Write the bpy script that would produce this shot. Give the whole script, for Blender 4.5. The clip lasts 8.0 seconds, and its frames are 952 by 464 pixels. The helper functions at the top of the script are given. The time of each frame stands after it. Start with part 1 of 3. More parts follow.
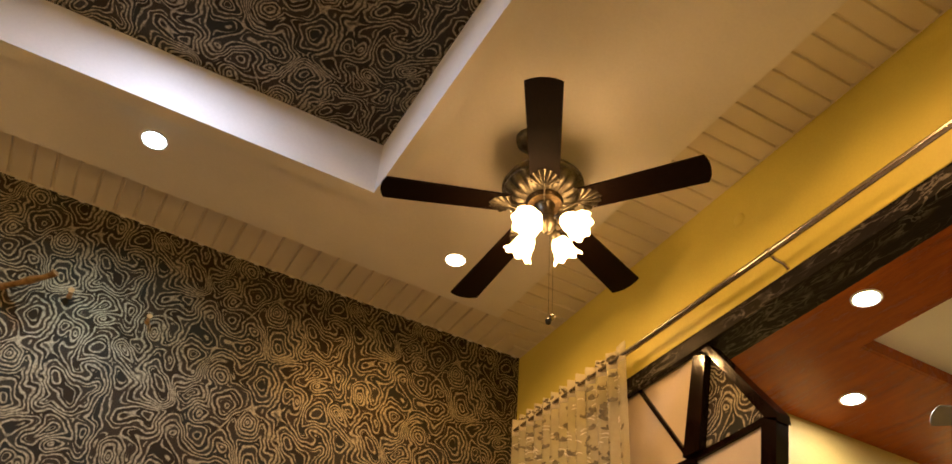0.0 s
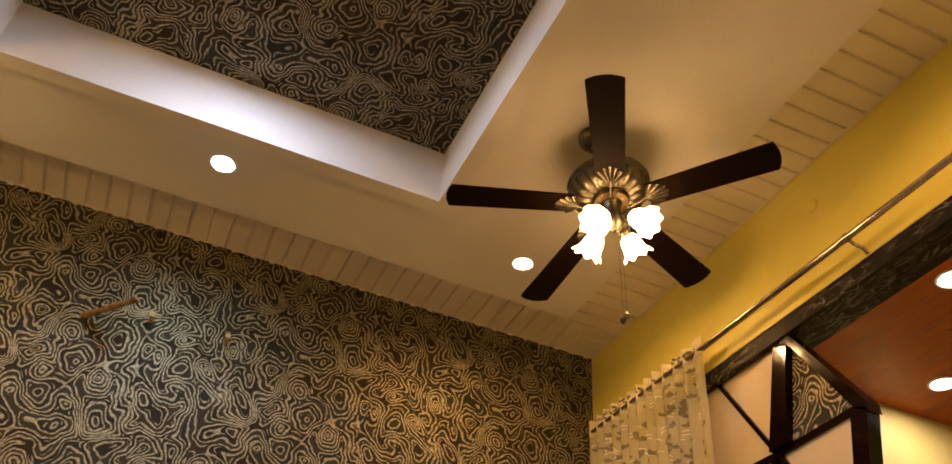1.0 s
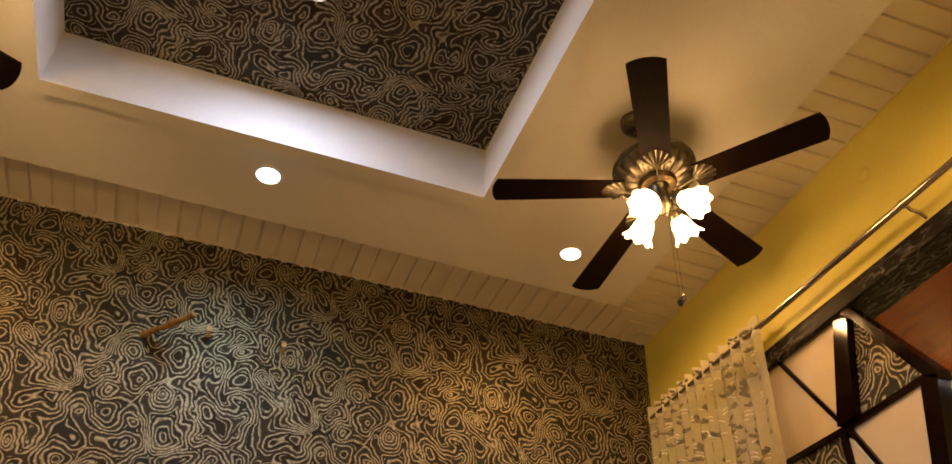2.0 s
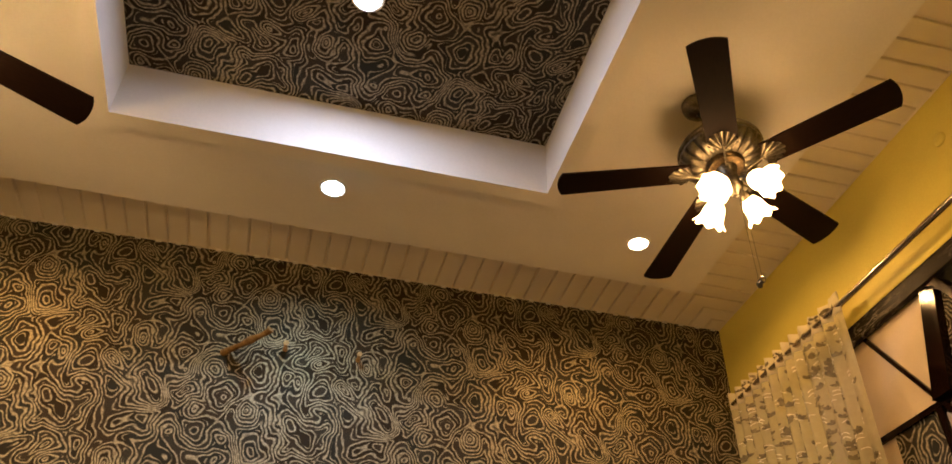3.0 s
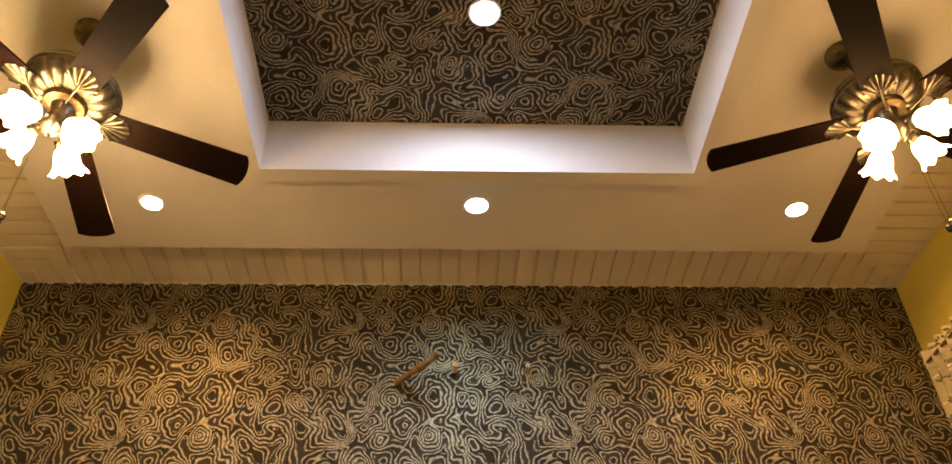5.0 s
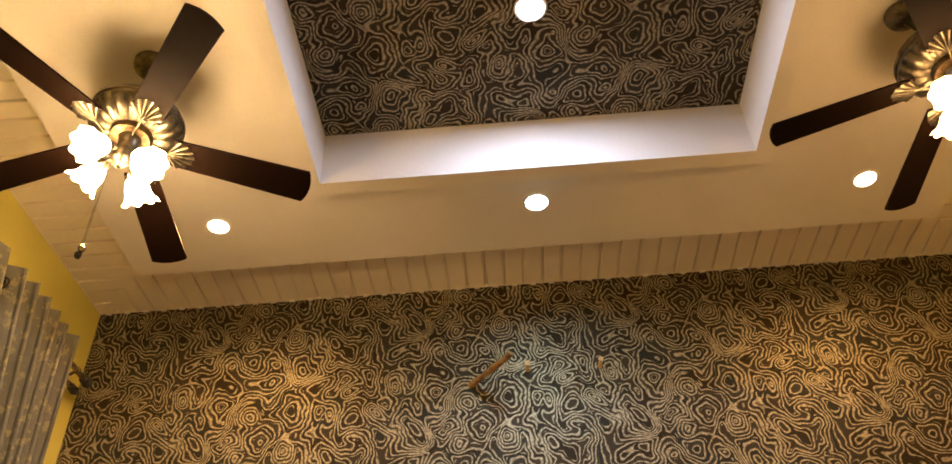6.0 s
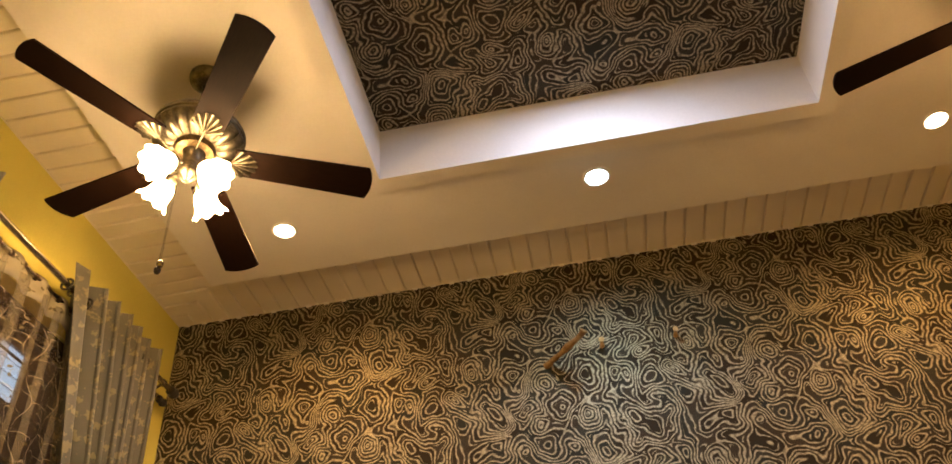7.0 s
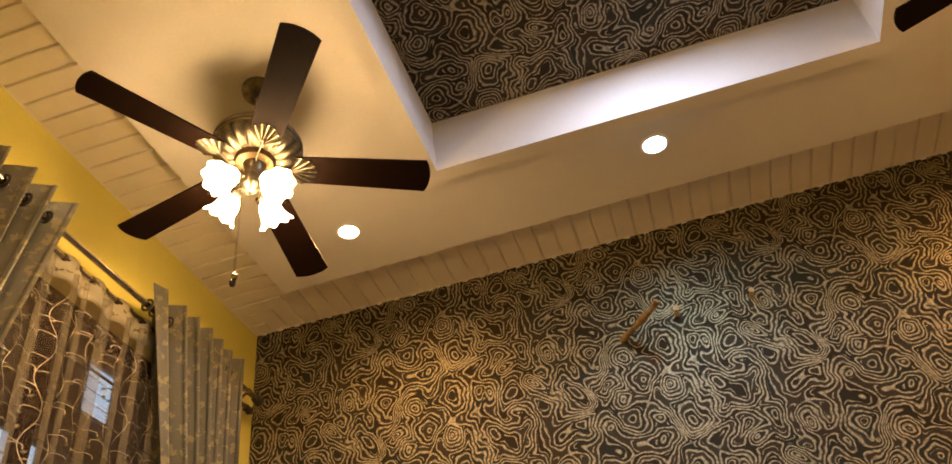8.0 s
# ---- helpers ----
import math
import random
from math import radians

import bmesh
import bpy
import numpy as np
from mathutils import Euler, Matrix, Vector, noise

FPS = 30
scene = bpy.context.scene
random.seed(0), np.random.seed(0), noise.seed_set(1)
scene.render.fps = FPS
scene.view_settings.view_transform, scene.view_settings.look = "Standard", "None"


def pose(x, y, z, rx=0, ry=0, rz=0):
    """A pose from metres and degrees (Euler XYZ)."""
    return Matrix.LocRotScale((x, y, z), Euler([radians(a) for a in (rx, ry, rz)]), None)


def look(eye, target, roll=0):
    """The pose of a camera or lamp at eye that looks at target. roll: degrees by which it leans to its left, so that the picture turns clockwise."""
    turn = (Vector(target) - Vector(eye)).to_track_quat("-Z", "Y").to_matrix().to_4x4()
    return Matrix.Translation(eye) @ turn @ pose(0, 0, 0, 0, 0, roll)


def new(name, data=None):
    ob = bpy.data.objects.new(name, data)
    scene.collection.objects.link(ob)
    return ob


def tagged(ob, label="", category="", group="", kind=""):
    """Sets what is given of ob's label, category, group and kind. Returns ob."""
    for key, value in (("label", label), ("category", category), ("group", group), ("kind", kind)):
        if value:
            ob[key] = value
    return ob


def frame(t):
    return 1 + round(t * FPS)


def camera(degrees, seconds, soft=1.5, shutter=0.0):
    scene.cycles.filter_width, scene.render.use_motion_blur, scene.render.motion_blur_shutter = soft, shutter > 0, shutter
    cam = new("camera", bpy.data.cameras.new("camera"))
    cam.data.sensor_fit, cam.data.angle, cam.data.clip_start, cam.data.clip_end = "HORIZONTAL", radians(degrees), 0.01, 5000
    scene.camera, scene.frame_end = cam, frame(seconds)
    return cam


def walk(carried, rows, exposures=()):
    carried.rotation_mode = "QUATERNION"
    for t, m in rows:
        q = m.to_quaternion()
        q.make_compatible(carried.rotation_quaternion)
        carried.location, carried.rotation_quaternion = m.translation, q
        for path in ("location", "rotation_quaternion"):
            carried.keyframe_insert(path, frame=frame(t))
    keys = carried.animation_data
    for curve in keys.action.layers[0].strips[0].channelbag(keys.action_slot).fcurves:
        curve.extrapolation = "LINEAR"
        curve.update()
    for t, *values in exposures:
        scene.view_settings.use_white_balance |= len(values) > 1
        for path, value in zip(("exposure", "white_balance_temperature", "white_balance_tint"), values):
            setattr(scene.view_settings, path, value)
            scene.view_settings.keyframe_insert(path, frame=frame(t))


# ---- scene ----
cam = camera(59.3, 8.0, soft=1.6)
PATH = [
    (0, (0.143, -0.011, 0.813), (0.819, 1.376, 2.086), 5.1),
    (0.5, (0.122, 0.001, 0.806), (0.726, 1.416, 2.084), 5.1),
    (1, (0.108, 0.005, 0.811), (0.659, 1.447, 2.082), 4.9),
    (1.5, (0.082, 0.019, 0.803), (0.598, 1.479, 2.07), 3.9),
    (3, (0.006, 0.051, 0.796), (0.365, 1.563, 2.055), 1.4),
    (3.5, (-0.025, 0.073, 0.788), (0.242, 1.598, 2.053), 1.4),
    (4, (-0.061, 0.085, 0.785), (0.14, 1.614, 2.057), 0.1),
    (4.5, (-0.083, 0.084, 0.797), (0.051, 1.622, 2.069), -0.6),
    (6, (-0.143, 0.105, 0.782), (-0.198, 1.635, 2.069), -2.9),
    (6.5, (-0.167, 0.106, 0.787), (-0.29, 1.642, 2.062), -4.0),
    (7, (-0.181, 0.107, 0.783), (-0.368, 1.644, 2.049), -5.1),
    (7.5, (-0.184, 0.117, 0.775), (-0.436, 1.648, 2.037), -6.3),
    (8, (-0.202, 0.11, 0.791), (-0.531, 1.637, 2.04), -7.8),
]
walk(cam, [(t, look(eye, target, roll)) for t, eye, target, roll in PATH], [(0, 0.34), (3.5, 0.4), (4.5, 0.54), (5.8, 0.76), (6.2, 0.74), (7, 0.6), (8, 0.5)])


# ---- light ----
world = bpy.data.worlds.new("night")
scene.world = world
world.use_nodes = True
world.node_tree.nodes["Background"].inputs[0].default_value = (0.05, 0.07, 0.12, 1)
world.node_tree.nodes["Background"].inputs[1].default_value = 0.15
FAN_GLOW, LED_GLOW, COLD_GLOW = 36.0, 16.0, 560.0
WARM_WATTS, COOL_WATTS = 28.0, 16.5
WARM_TONE, COOL_TONE = (1.0, 0.52, 0.165), (0.66, 0.90, 1.0)


# ---- materials ----
def material(name, base=(0.5, 0.5, 0.5), rough=0.5, metal=0.0):
    m = bpy.data.materials.new(name)
    m.use_nodes = True
    b = m.node_tree.nodes["Principled BSDF"]
    b.inputs["Base Color"].default_value = (*base, 1)
    b.inputs["Roughness"].default_value = rough
    b.inputs["Metallic"].default_value = metal
    return m


def node(m, kind, **values):
    n = m.node_tree.nodes.new(kind)
    for key, value in values.items():
        key = key.replace("_", " ")
        n.inputs[key].default_value = value
    return n


def link(m, a, b):
    m.node_tree.links.new(a, b)


def math_node(m, op, a, b=None, c=None):
    n = m.node_tree.nodes.new("ShaderNodeMath")
    n.operation = op
    for i, v in enumerate((a, b, c)):
        if v is None:
            continue
        if isinstance(v, (int, float)):
            n.inputs[i].default_value = v
        else:
            link(m, v, n.inputs[i])
    return n.outputs[0]


def mix_colour(m, fac, a, b, blend="MIX"):
    n = m.node_tree.nodes.new("ShaderNodeMix")
    n.data_type, n.blend_type = "RGBA", blend
    for socket, v in ((n.inputs[0], fac), (n.inputs[6], a), (n.inputs[7], b)):
        if isinstance(v, tuple):
            socket.default_value = (*v, 1)
        elif isinstance(v, (int, float)):
            socket.default_value = v
        else:
            link(m, v, socket)
    return n.outputs[2]


def ramp(m, fac, lo, hi):
    n = m.node_tree.nodes.new("ShaderNodeMapRange")
    n.interpolation_type = "SMOOTHSTEP"
    link(m, fac, n.inputs[0])
    n.inputs[1].default_value, n.inputs[2].default_value = lo, hi
    return n.outputs[0]


def coords(m):
    return m.node_tree.nodes.new("ShaderNodeTexCoord").outputs["Object"]


def noise_node(m, vector, scale, detail=3.0, rough=0.55, out="Fac"):
    n = node(m, "ShaderNodeTexNoise", Scale=scale, Detail=detail, Roughness=rough)
    link(m, vector, n.inputs["Vector"])
    return n.outputs[out]


def bump(m, height, strength, distance):
    n = node(m, "ShaderNodeBump", Strength=strength, Distance=distance)
    link(m, height, n.inputs["Height"])
    link(m, n.outputs[0], m.node_tree.nodes["Principled BSDF"].inputs["Normal"])


def shaded(name, a, b, scale, rough=(0.4, 0.6), metal=0.0, relief=0.0003, stretch=(1, 1, 1), fine=160.0):
    """Two tones of one surface, worn at a large and a fine scale."""
    m = material(name, a, rough[0], metal)
    p = m.node_tree.nodes["Principled BSDF"]
    mp = node(m, "ShaderNodeMapping", Scale=stretch)
    link(m, coords(m), mp.inputs[0])
    big = noise_node(m, mp.outputs[0], scale, 4)
    small = noise_node(m, mp.outputs[0], fine, 2)
    both = math_node(m, "ADD", math_node(m, "MULTIPLY", big, 0.7), math_node(m, "MULTIPLY", small, 0.3))
    f = ramp(m, both, 0.36, 0.64)
    link(m, mix_colour(m, f, a, b), p.inputs["Base Color"])
    r = math_node(m, "MULTIPLY_ADD", f, rough[1] - rough[0], rough[0])
    link(m, r, p.inputs["Roughness"])
    if relief:
        bump(m, both, 0.5, relief)
    return m


# one repeat of the wallpaper, hung with a half drop: its width, its drop, and the rings in it
# (across, up, breadth, length, lean in degrees, head start of its rings)
ROLL, DROP = 0.484, 0.285
FLOW_RISE, FLOW_BASE = 0.21, -0.052
RINGS = (
    (0.000, 0.000, 0.82, 1.30, 4, 0.000),
    (0.212, -0.003, 0.80, 1.25, 42, -0.004),
    (-0.181, -0.161, 0.82, 1.20, 8, 0.000),
    (0.095, 0.106, 0.82, 1.40, -62, -0.014),
    (0.002, 0.276, 0.80, 1.20, -10, -0.006),
    (0.131, -0.268, 0.85, 1.15, 5, -0.008),
    (0.113, -0.122, 0.85, 1.30, 78, -0.020),
    (-0.066, -0.210, 0.72, 1.50, -8, -0.024),
)


def wallpaper(name, across, up, origin, stretch=(1, 1, 1)):
    """Dark paper printed with a repeat of flowing contour rings, laid in the plane of two axes."""
    m = material(name, (0.1, 0.1, 0.1), 0.5)
    p = m.node_tree.nodes["Principled BSDF"]
    sep = m.node_tree.nodes.new("ShaderNodeSeparateXYZ")
    link(m, coords(m), sep.inputs[0])
    join = m.node_tree.nodes.new("ShaderNodeCombineXYZ")
    link(m, sep.outputs[across], join.inputs[0])
    link(m, sep.outputs[up], join.inputs[1])
    flat = node(m, "ShaderNodeMapping", Scale=stretch, Location=(-origin[0], -origin[1], 0))
    link(m, join.outputs[0], flat.inputs[0])

    def vec(op, v, *values):
        n = m.node_tree.nodes.new("ShaderNodeVectorMath")
        n.operation = op
        link(m, v, n.inputs[0])
        for i, value in enumerate(values):
            if isinstance(value, tuple):
                n.inputs[i + 1].default_value = value
            else:
                link(m, value, n.inputs[i + 1])
        return n.outputs["Value"] if op in ("LENGTH", "DOT_PRODUCT") else n.outputs["Vector"]

    def triple(x, y, z=None):
        n = m.node_tree.nodes.new("ShaderNodeCombineXYZ")
        for i, v in enumerate((x, y, z)):
            if v is not None:
                link(m, v, n.inputs[i])
        return n.outputs[0]

    def repeating(density, at, out="Fac"):
        """Noise that comes round again with every second roll of the paper."""
        turn_u = vec("DOT_PRODUCT", at, (math.pi / ROLL, 0, 0))
        turn_v = vec("DOT_PRODUCT", at, (0, math.pi / DROP, 0))
        ru, rv = density * ROLL / math.pi, density * DROP / math.pi
        xu, yu = (math_node(m, "MULTIPLY", math_node(m, op, turn_u), ru) for op in ("COSINE", "SINE"))
        xv, yv = (math_node(m, "MULTIPLY", math_node(m, op, turn_v), rv) for op in ("COSINE", "SINE"))
        n = m.node_tree.nodes.new("ShaderNodeTexNoise")
        n.noise_dimensions = "4D"
        n.inputs["Scale"].default_value, n.inputs["Detail"].default_value = 1.0, 0.0
        link(m, triple(xu, yu, xv), n.inputs["Vector"])
        link(m, yv, n.inputs["W"])
        return n.outputs[out]

    v = flat.outputs[0]
    for density, size in ((8.0, 0.05), (20.0, 0.027), (44.0, 0.009)):
        v = vec("MULTIPLY_ADD", vec("SUBTRACT", repeating(density, flat.outputs[0], "Color"), (0.5, 0.5, 0.5)), (size, size, 0), v)

    lean = DROP / ROLL

    def height(dx, dy):
        """How many rings out from the nearest centres, smoothly joined."""
        total = None
        for cu, cv, broad, long, tilt, start in RINGS:
            off = vec("ADD", v, (dx - cu, dy - cv, 0))
            slant = triple(vec("DOT_PRODUCT", off, (1, 0, 0)), vec("DOT_PRODUCT", off, (-lean, 1, 0)))
            near = vec("WRAP", slant, (ROLL / 2, DROP, 1), (-ROLL / 2, -DROP, -1))
            c, q = math.cos(radians(tilt)), math.sin(radians(tilt))
            x = vec("DOT_PRODUCT", near, ((c + q * lean) / broad, q / broad, 0))
            y = vec("DOT_PRODUCT", near, ((-q + c * lean) / long, c / long, 0))
            away = vec("LENGTH", triple(x, y))
            term = math_node(m, "EXPONENT", math_node(m, "MULTIPLY_ADD", away, -1 / 0.010, start / 0.010))
            total = term if total is None else math_node(m, "ADD", total, term)
        # beyond the rings the lines run on as contours of a slow swell
        flow = repeating(7.5, vec("ADD", v, (dx, dy, 0)))
        total = math_node(m, "ADD", total, math_node(m, "EXPONENT", math_node(m, "MULTIPLY_ADD", flow, -FLOW_RISE / 0.010, -FLOW_BASE / 0.010)))
        return math_node(m, "MULTIPLY", math_node(m, "LOGARITHM", total, math.e), -0.010 / 0.0140)

    tiny = 0.002
    h = height(0, 0)
    gx = math_node(m, "DIVIDE", math_node(m, "SUBTRACT", height(tiny, 0), h), tiny)
    gy = math_node(m, "DIVIDE", math_node(m, "SUBTRACT", height(0, tiny), h), tiny)
    slope = math_node(m, "SQRT", math_node(m, "ADD", math_node(m, "MULTIPLY", gx, gx), math_node(m, "MULTIPLY", gy, gy)))
    sparse = math_node(m, "SUBTRACT", 1.0, ramp(m, slope, 26.0, 44.0))
    slope = math_node(m, "MAXIMUM", slope, 20.0)
    off = math_node(m, "ABSOLUTE", math_node(m, "SUBTRACT", math_node(m, "FRACT", h), 0.5))
    away = math_node(m, "DIVIDE", off, slope)
    grain = noise_node(m, flat.outputs[0], 420.0, 2.0)
    fine = noise_node(m, flat.outputs[0], 150.0, 2.0)
    wide = math_node(m, "MULTIPLY_ADD", noise_node(m, flat.outputs[0], 14.0, 1.0), 0.0024, 0.0027)
    edge = math_node(m, "SUBTRACT", math_node(m, "MULTIPLY_ADD", fine, 0.0016, away), wide)
    line = math_node(m, "SUBTRACT", 1.0, ramp(m, edge, -0.0018, 0.0024))
    between = math_node(m, "DIVIDE", math_node(m, "SUBTRACT", 0.5, off), slope)
    thin = math_node(m, "SUBTRACT", math_node(m, "MULTIPLY", wide, math_node(m, "MULTIPLY", sparse, 1.25)), 0.0021)
    edge_2 = math_node(m, "SUBTRACT", math_node(m, "MULTIPLY_ADD", fine, 0.0016, between), thin)
    line = math_node(m, "MAXIMUM", line, math_node(m, "SUBTRACT", 1.0, ramp(m, edge_2, -0.0016, 0.0024)))
    band = math_node(m, "PINGPONG", math_node(m, "FLOOR", math_node(m, "ADD", h, 0.5)), 1.0)
    hatch = math_node(m, "MULTIPLY", band, ramp(m, grain, 0.38, 0.66))
    tint = ramp(m, noise_node(m, flat.outputs[0], 4.0, 2.0), 0.42, 0.6)
    ground = mix_colour(m, tint, (0.023, 0.015, 0.007), (0.020, 0.021, 0.016))
    p.inputs["Specular IOR Level"].default_value = 0.15
    ground = mix_colour(m, math_node(m, "MULTIPLY", hatch, 0.26), ground, (0.15, 0.115, 0.075))
    streak = noise_node(m, flat.outputs[0], 70.0, 3.0)
    shine = math_node(m, "MULTIPLY", ramp(m, grain, 0.25, 0.6), ramp(m, streak, 0.3, 0.62))
    light = mix_colour(m, shine, (0.16, 0.138, 0.092), (0.48, 0.42, 0.29))
    link(m, mix_colour(m, line, ground, light), p.inputs["Base Color"])
    link(m, math_node(m, "MULTIPLY_ADD", line, -0.19, 0.68), p.inputs["Roughness"])
    link(m, math_node(m, "MULTIPLY", line, 0.32), p.inputs["Metallic"])
    bump(m, math_node(m, "MULTIPLY_ADD", grain, 0.4, line), 0.5, 0.0006)
    return m


def marbled(name, dark, pale, stretch):
    """Dark veneer with pale drawn-out veins."""
    m = material(name, dark, 0.35)
    p = m.node_tree.nodes["Principled BSDF"]
    mp = node(m, "ShaderNodeMapping", Scale=stretch)
    link(m, coords(m), mp.inputs[0])
    vein = m.node_tree.nodes.new("ShaderNodeTexNoise")
    vein.inputs["Scale"].default_value, vein.inputs["Detail"].default_value, vein.inputs["Distortion"].default_value = 4.0, 5.0, 2.2
    link(m, mp.outputs[0], vein.inputs["Vector"])
    ridge = math_node(m, "ABSOLUTE", math_node(m, "SUBTRACT", vein.outputs["Fac"], 0.5))
    mask = math_node(m, "SUBTRACT", 1.0, ramp(m, ridge, 0.0, 0.055))
    cloud = ramp(m, noise_node(m, mp.outputs[0], 2.2, 3.0), 0.4, 0.65)
    link(m, mix_colour(m, math_node(m, "MULTIPLY_ADD", math_node(m, "MULTIPLY", mask, cloud), 0.9, 0.02), dark, pale), p.inputs["Base Color"])
    link(m, math_node(m, "MULTIPLY_ADD", mask, 0.15, 0.32), p.inputs["Roughness"])
    p.inputs["Specular IOR Level"].default_value = 0.08
    bump(m, mask, 0.4, 0.0008)
    return m


def glow(name, colour, strength):
    m = material(name, (0.8, 0.8, 0.8), 0.4)
    p = m.node_tree.nodes["Principled BSDF"]
    p.inputs["Emission Color"].default_value = (*colour, 1)
    p.inputs["Emission Strength"].default_value = strength
    return m


def sheer(name, colour, through_part):
    """A thin see-through cloth."""
    m = material(name, colour, 0.8)
    t = m.node_tree
    p = t.nodes["Principled BSDF"]
    out = t.nodes["Material Output"]
    clear = t.nodes.new("ShaderNodeBsdfTransparent")
    trans = t.nodes.new("ShaderNodeBsdfTranslucent")
    trans.inputs[0].default_value = (*colour, 1)
    a, b = t.nodes.new("ShaderNodeMixShader"), t.nodes.new("ShaderNodeMixShader")
    a.inputs[0].default_value = 0.35
    link(m, p.outputs[0], a.inputs[1])
    link(m, trans.outputs[0], a.inputs[2])
    n = noise_node(m, coords(m), 40.0, 2.0)
    link(m, math_node(m, "MULTIPLY_ADD", n, 0.2, through_part - 0.1), b.inputs[0])
    link(m, a.outputs[0], b.inputs[1])
    link(m, clear.outputs[0], b.inputs[2])
    link(m, b.outputs[0], out.inputs[0])
    return m


def brocade(name):
    """Grey-green curtain cloth with a dull gold flower pattern."""
    m = material(name, (0.2, 0.2, 0.17), 0.5)
    p = m.node_tree.nodes["Principled BSDF"]
    c = coords(m)
    v1 = m.node_tree.nodes.new("ShaderNodeTexVoronoi")
    v1.feature = "SMOOTH_F1"
    v1.inputs["Scale"].default_value = 24.0
    link(m, c, v1.inputs["Vector"])
    petals = noise_node(m, c, 85.0, 3.0)
    f = math_node(m, "ADD", math_node(m, "MULTIPLY", v1.outputs["Distance"], 0.9), math_node(m, "MULTIPLY", petals, 0.9))
    mask = math_node(m, "SUBTRACT", 1.0, ramp(m, f, 0.66, 0.74))
    weave = noise_node(m, c, 700.0, 1.0)
    base = mix_colour(m, weave, (0.055, 0.055, 0.043), (0.105, 0.101, 0.079))
    link(m, mix_colour(m, math_node(m, "MULTIPLY", mask, 0.48), base, (0.32, 0.26, 0.125)), p.inputs["Base Color"])
    link(m, math_node(m, "MULTIPLY_ADD", mask, -0.15, 0.55), p.inputs["Roughness"])
    p.inputs["Sheen Weight"].default_value = 0.3
    bump(m, math_node(m, "ADD", weave, mask), 0.4, 0.0006)
    return m


PAPER_WALL = wallpaper("contour_wallpaper_wall", 0, 2, (0.504, 2.848))
PAPER_TOP = wallpaper("contour_wallpaper_ceiling", 0, 1, (0.10, 2.30))
VENEER = marbled("dark_marbled_veneer", (0.011, 0.008, 0.005), (0.20, 0.18, 0.145), (5.0, 1.4, 5.0))
PAPER_SIDE = wallpaper("contour_wallpaper_panel", 1, 2, (1.95, 2.30))
WHITE = shaded("white_ceiling_paint", (0.84, 0.80, 0.735), (0.79, 0.75, 0.685), 2.5, (0.5, 0.65), relief=0.0004, fine=90.0)
PVC = shaded("white_pvc_strip", (0.82, 0.755, 0.64), (0.76, 0.69, 0.575), 3.0, (0.28, 0.42), relief=0.0002, stretch=(1, 1, 1))
YELLOW = shaded("yellow_wall_paint", (0.78, 0.685, 0.155), (0.72, 0.625, 0.135), 1.8, (0.42, 0.58), relief=0.0005, fine=120.0)
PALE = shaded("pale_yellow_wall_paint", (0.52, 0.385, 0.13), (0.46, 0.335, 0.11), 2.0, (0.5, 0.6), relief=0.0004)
BRASS = shaded("antique_brass", (0.215, 0.195, 0.150), (0.085, 0.074, 0.054), 30.0, (0.32, 0.46), 1.0, 0.0002)
DARK_BRASS = shaded("darkened_brass", (0.16, 0.115, 0.06), (0.07, 0.05, 0.03), 40.0, (0.3, 0.5), 1.0, 0.0002)
CHROME = shaded("brushed_steel", (0.62, 0.56, 0.48), (0.45, 0.40, 0.33), 20.0, (0.14, 0.26), 1.0, 0.0)
BLACK = shaded("black_lacquered_metal", (0.02, 0.018, 0.016), (0.035, 0.03, 0.025), 20.0, (0.3, 0.45), 0.2, 0.0)
CORD = shaded("dark_braided_cord", (0.03, 0.022, 0.016), (0.015, 0.011, 0.008), 60.0, (0.85, 0.95))
CORD.node_tree.nodes["Principled BSDF"].inputs["Specular IOR Level"].default_value = 0.02
BLADE = shaded("dark_walnut_blade", (0.006, 0.0026, 0.0015), (0.012, 0.0052, 0.0028), 8.0, (0.5, 0.62), 0.0, 0.0002, (3, 30, 3), 60.0)
BLADE.node_tree.nodes["Principled BSDF"].inputs["Specular IOR Level"].default_value = 0.06
DARK_WOOD = shaded("dark_polished_wood", (0.005, 0.0017, 0.001), (0.010, 0.003, 0.0016), 5.0, (0.07, 0.13), 0.0, 0.0001, (12, 12, 1.5), 40.0)
DARK_WOOD.node_tree.nodes["Principled BSDF"].inputs["Specular IOR Level"].default_value = 0.22
ORANGE_WOOD = shaded("orange_wood_laminate", (0.36, 0.085, 0.009), (0.24, 0.050, 0.006), 3.0, (0.16, 0.3), 0.0, 0.0002, (10, 1.2, 4), 22.0)
ORANGE_WOOD.node_tree.nodes["Principled BSDF"].inputs["Specular IOR Level"].default_value = 0.2
PALE_TILE = shaded("pale_floor_tile", (0.55, 0.48, 0.38), (0.47, 0.41, 0.32), 3.0, (0.12, 0.25))
CREAM = shaded("cream_laminate", (0.60, 0.49, 0.35), (0.53, 0.43, 0.30), 3.0, (0.4, 0.55))
TILE = shaded("floor_tile_stone", (0.44, 0.335, 0.225), (0.37, 0.275, 0.18), 3.0, (0.15, 0.3))
TWIG = shaded("dry_wood", (0.31, 0.185, 0.062), (0.15, 0.08, 0.025), 40.0, (0.6, 0.8), 0.0, 0.002, (1, 1, 1), 200.0)
PEG = shaded("pale_dry_wood", (0.56, 0.38, 0.17), (0.36, 0.22, 0.09), 40.0, (0.6, 0.8), 0.0, 0.001, (1, 1, 1), 200.0)
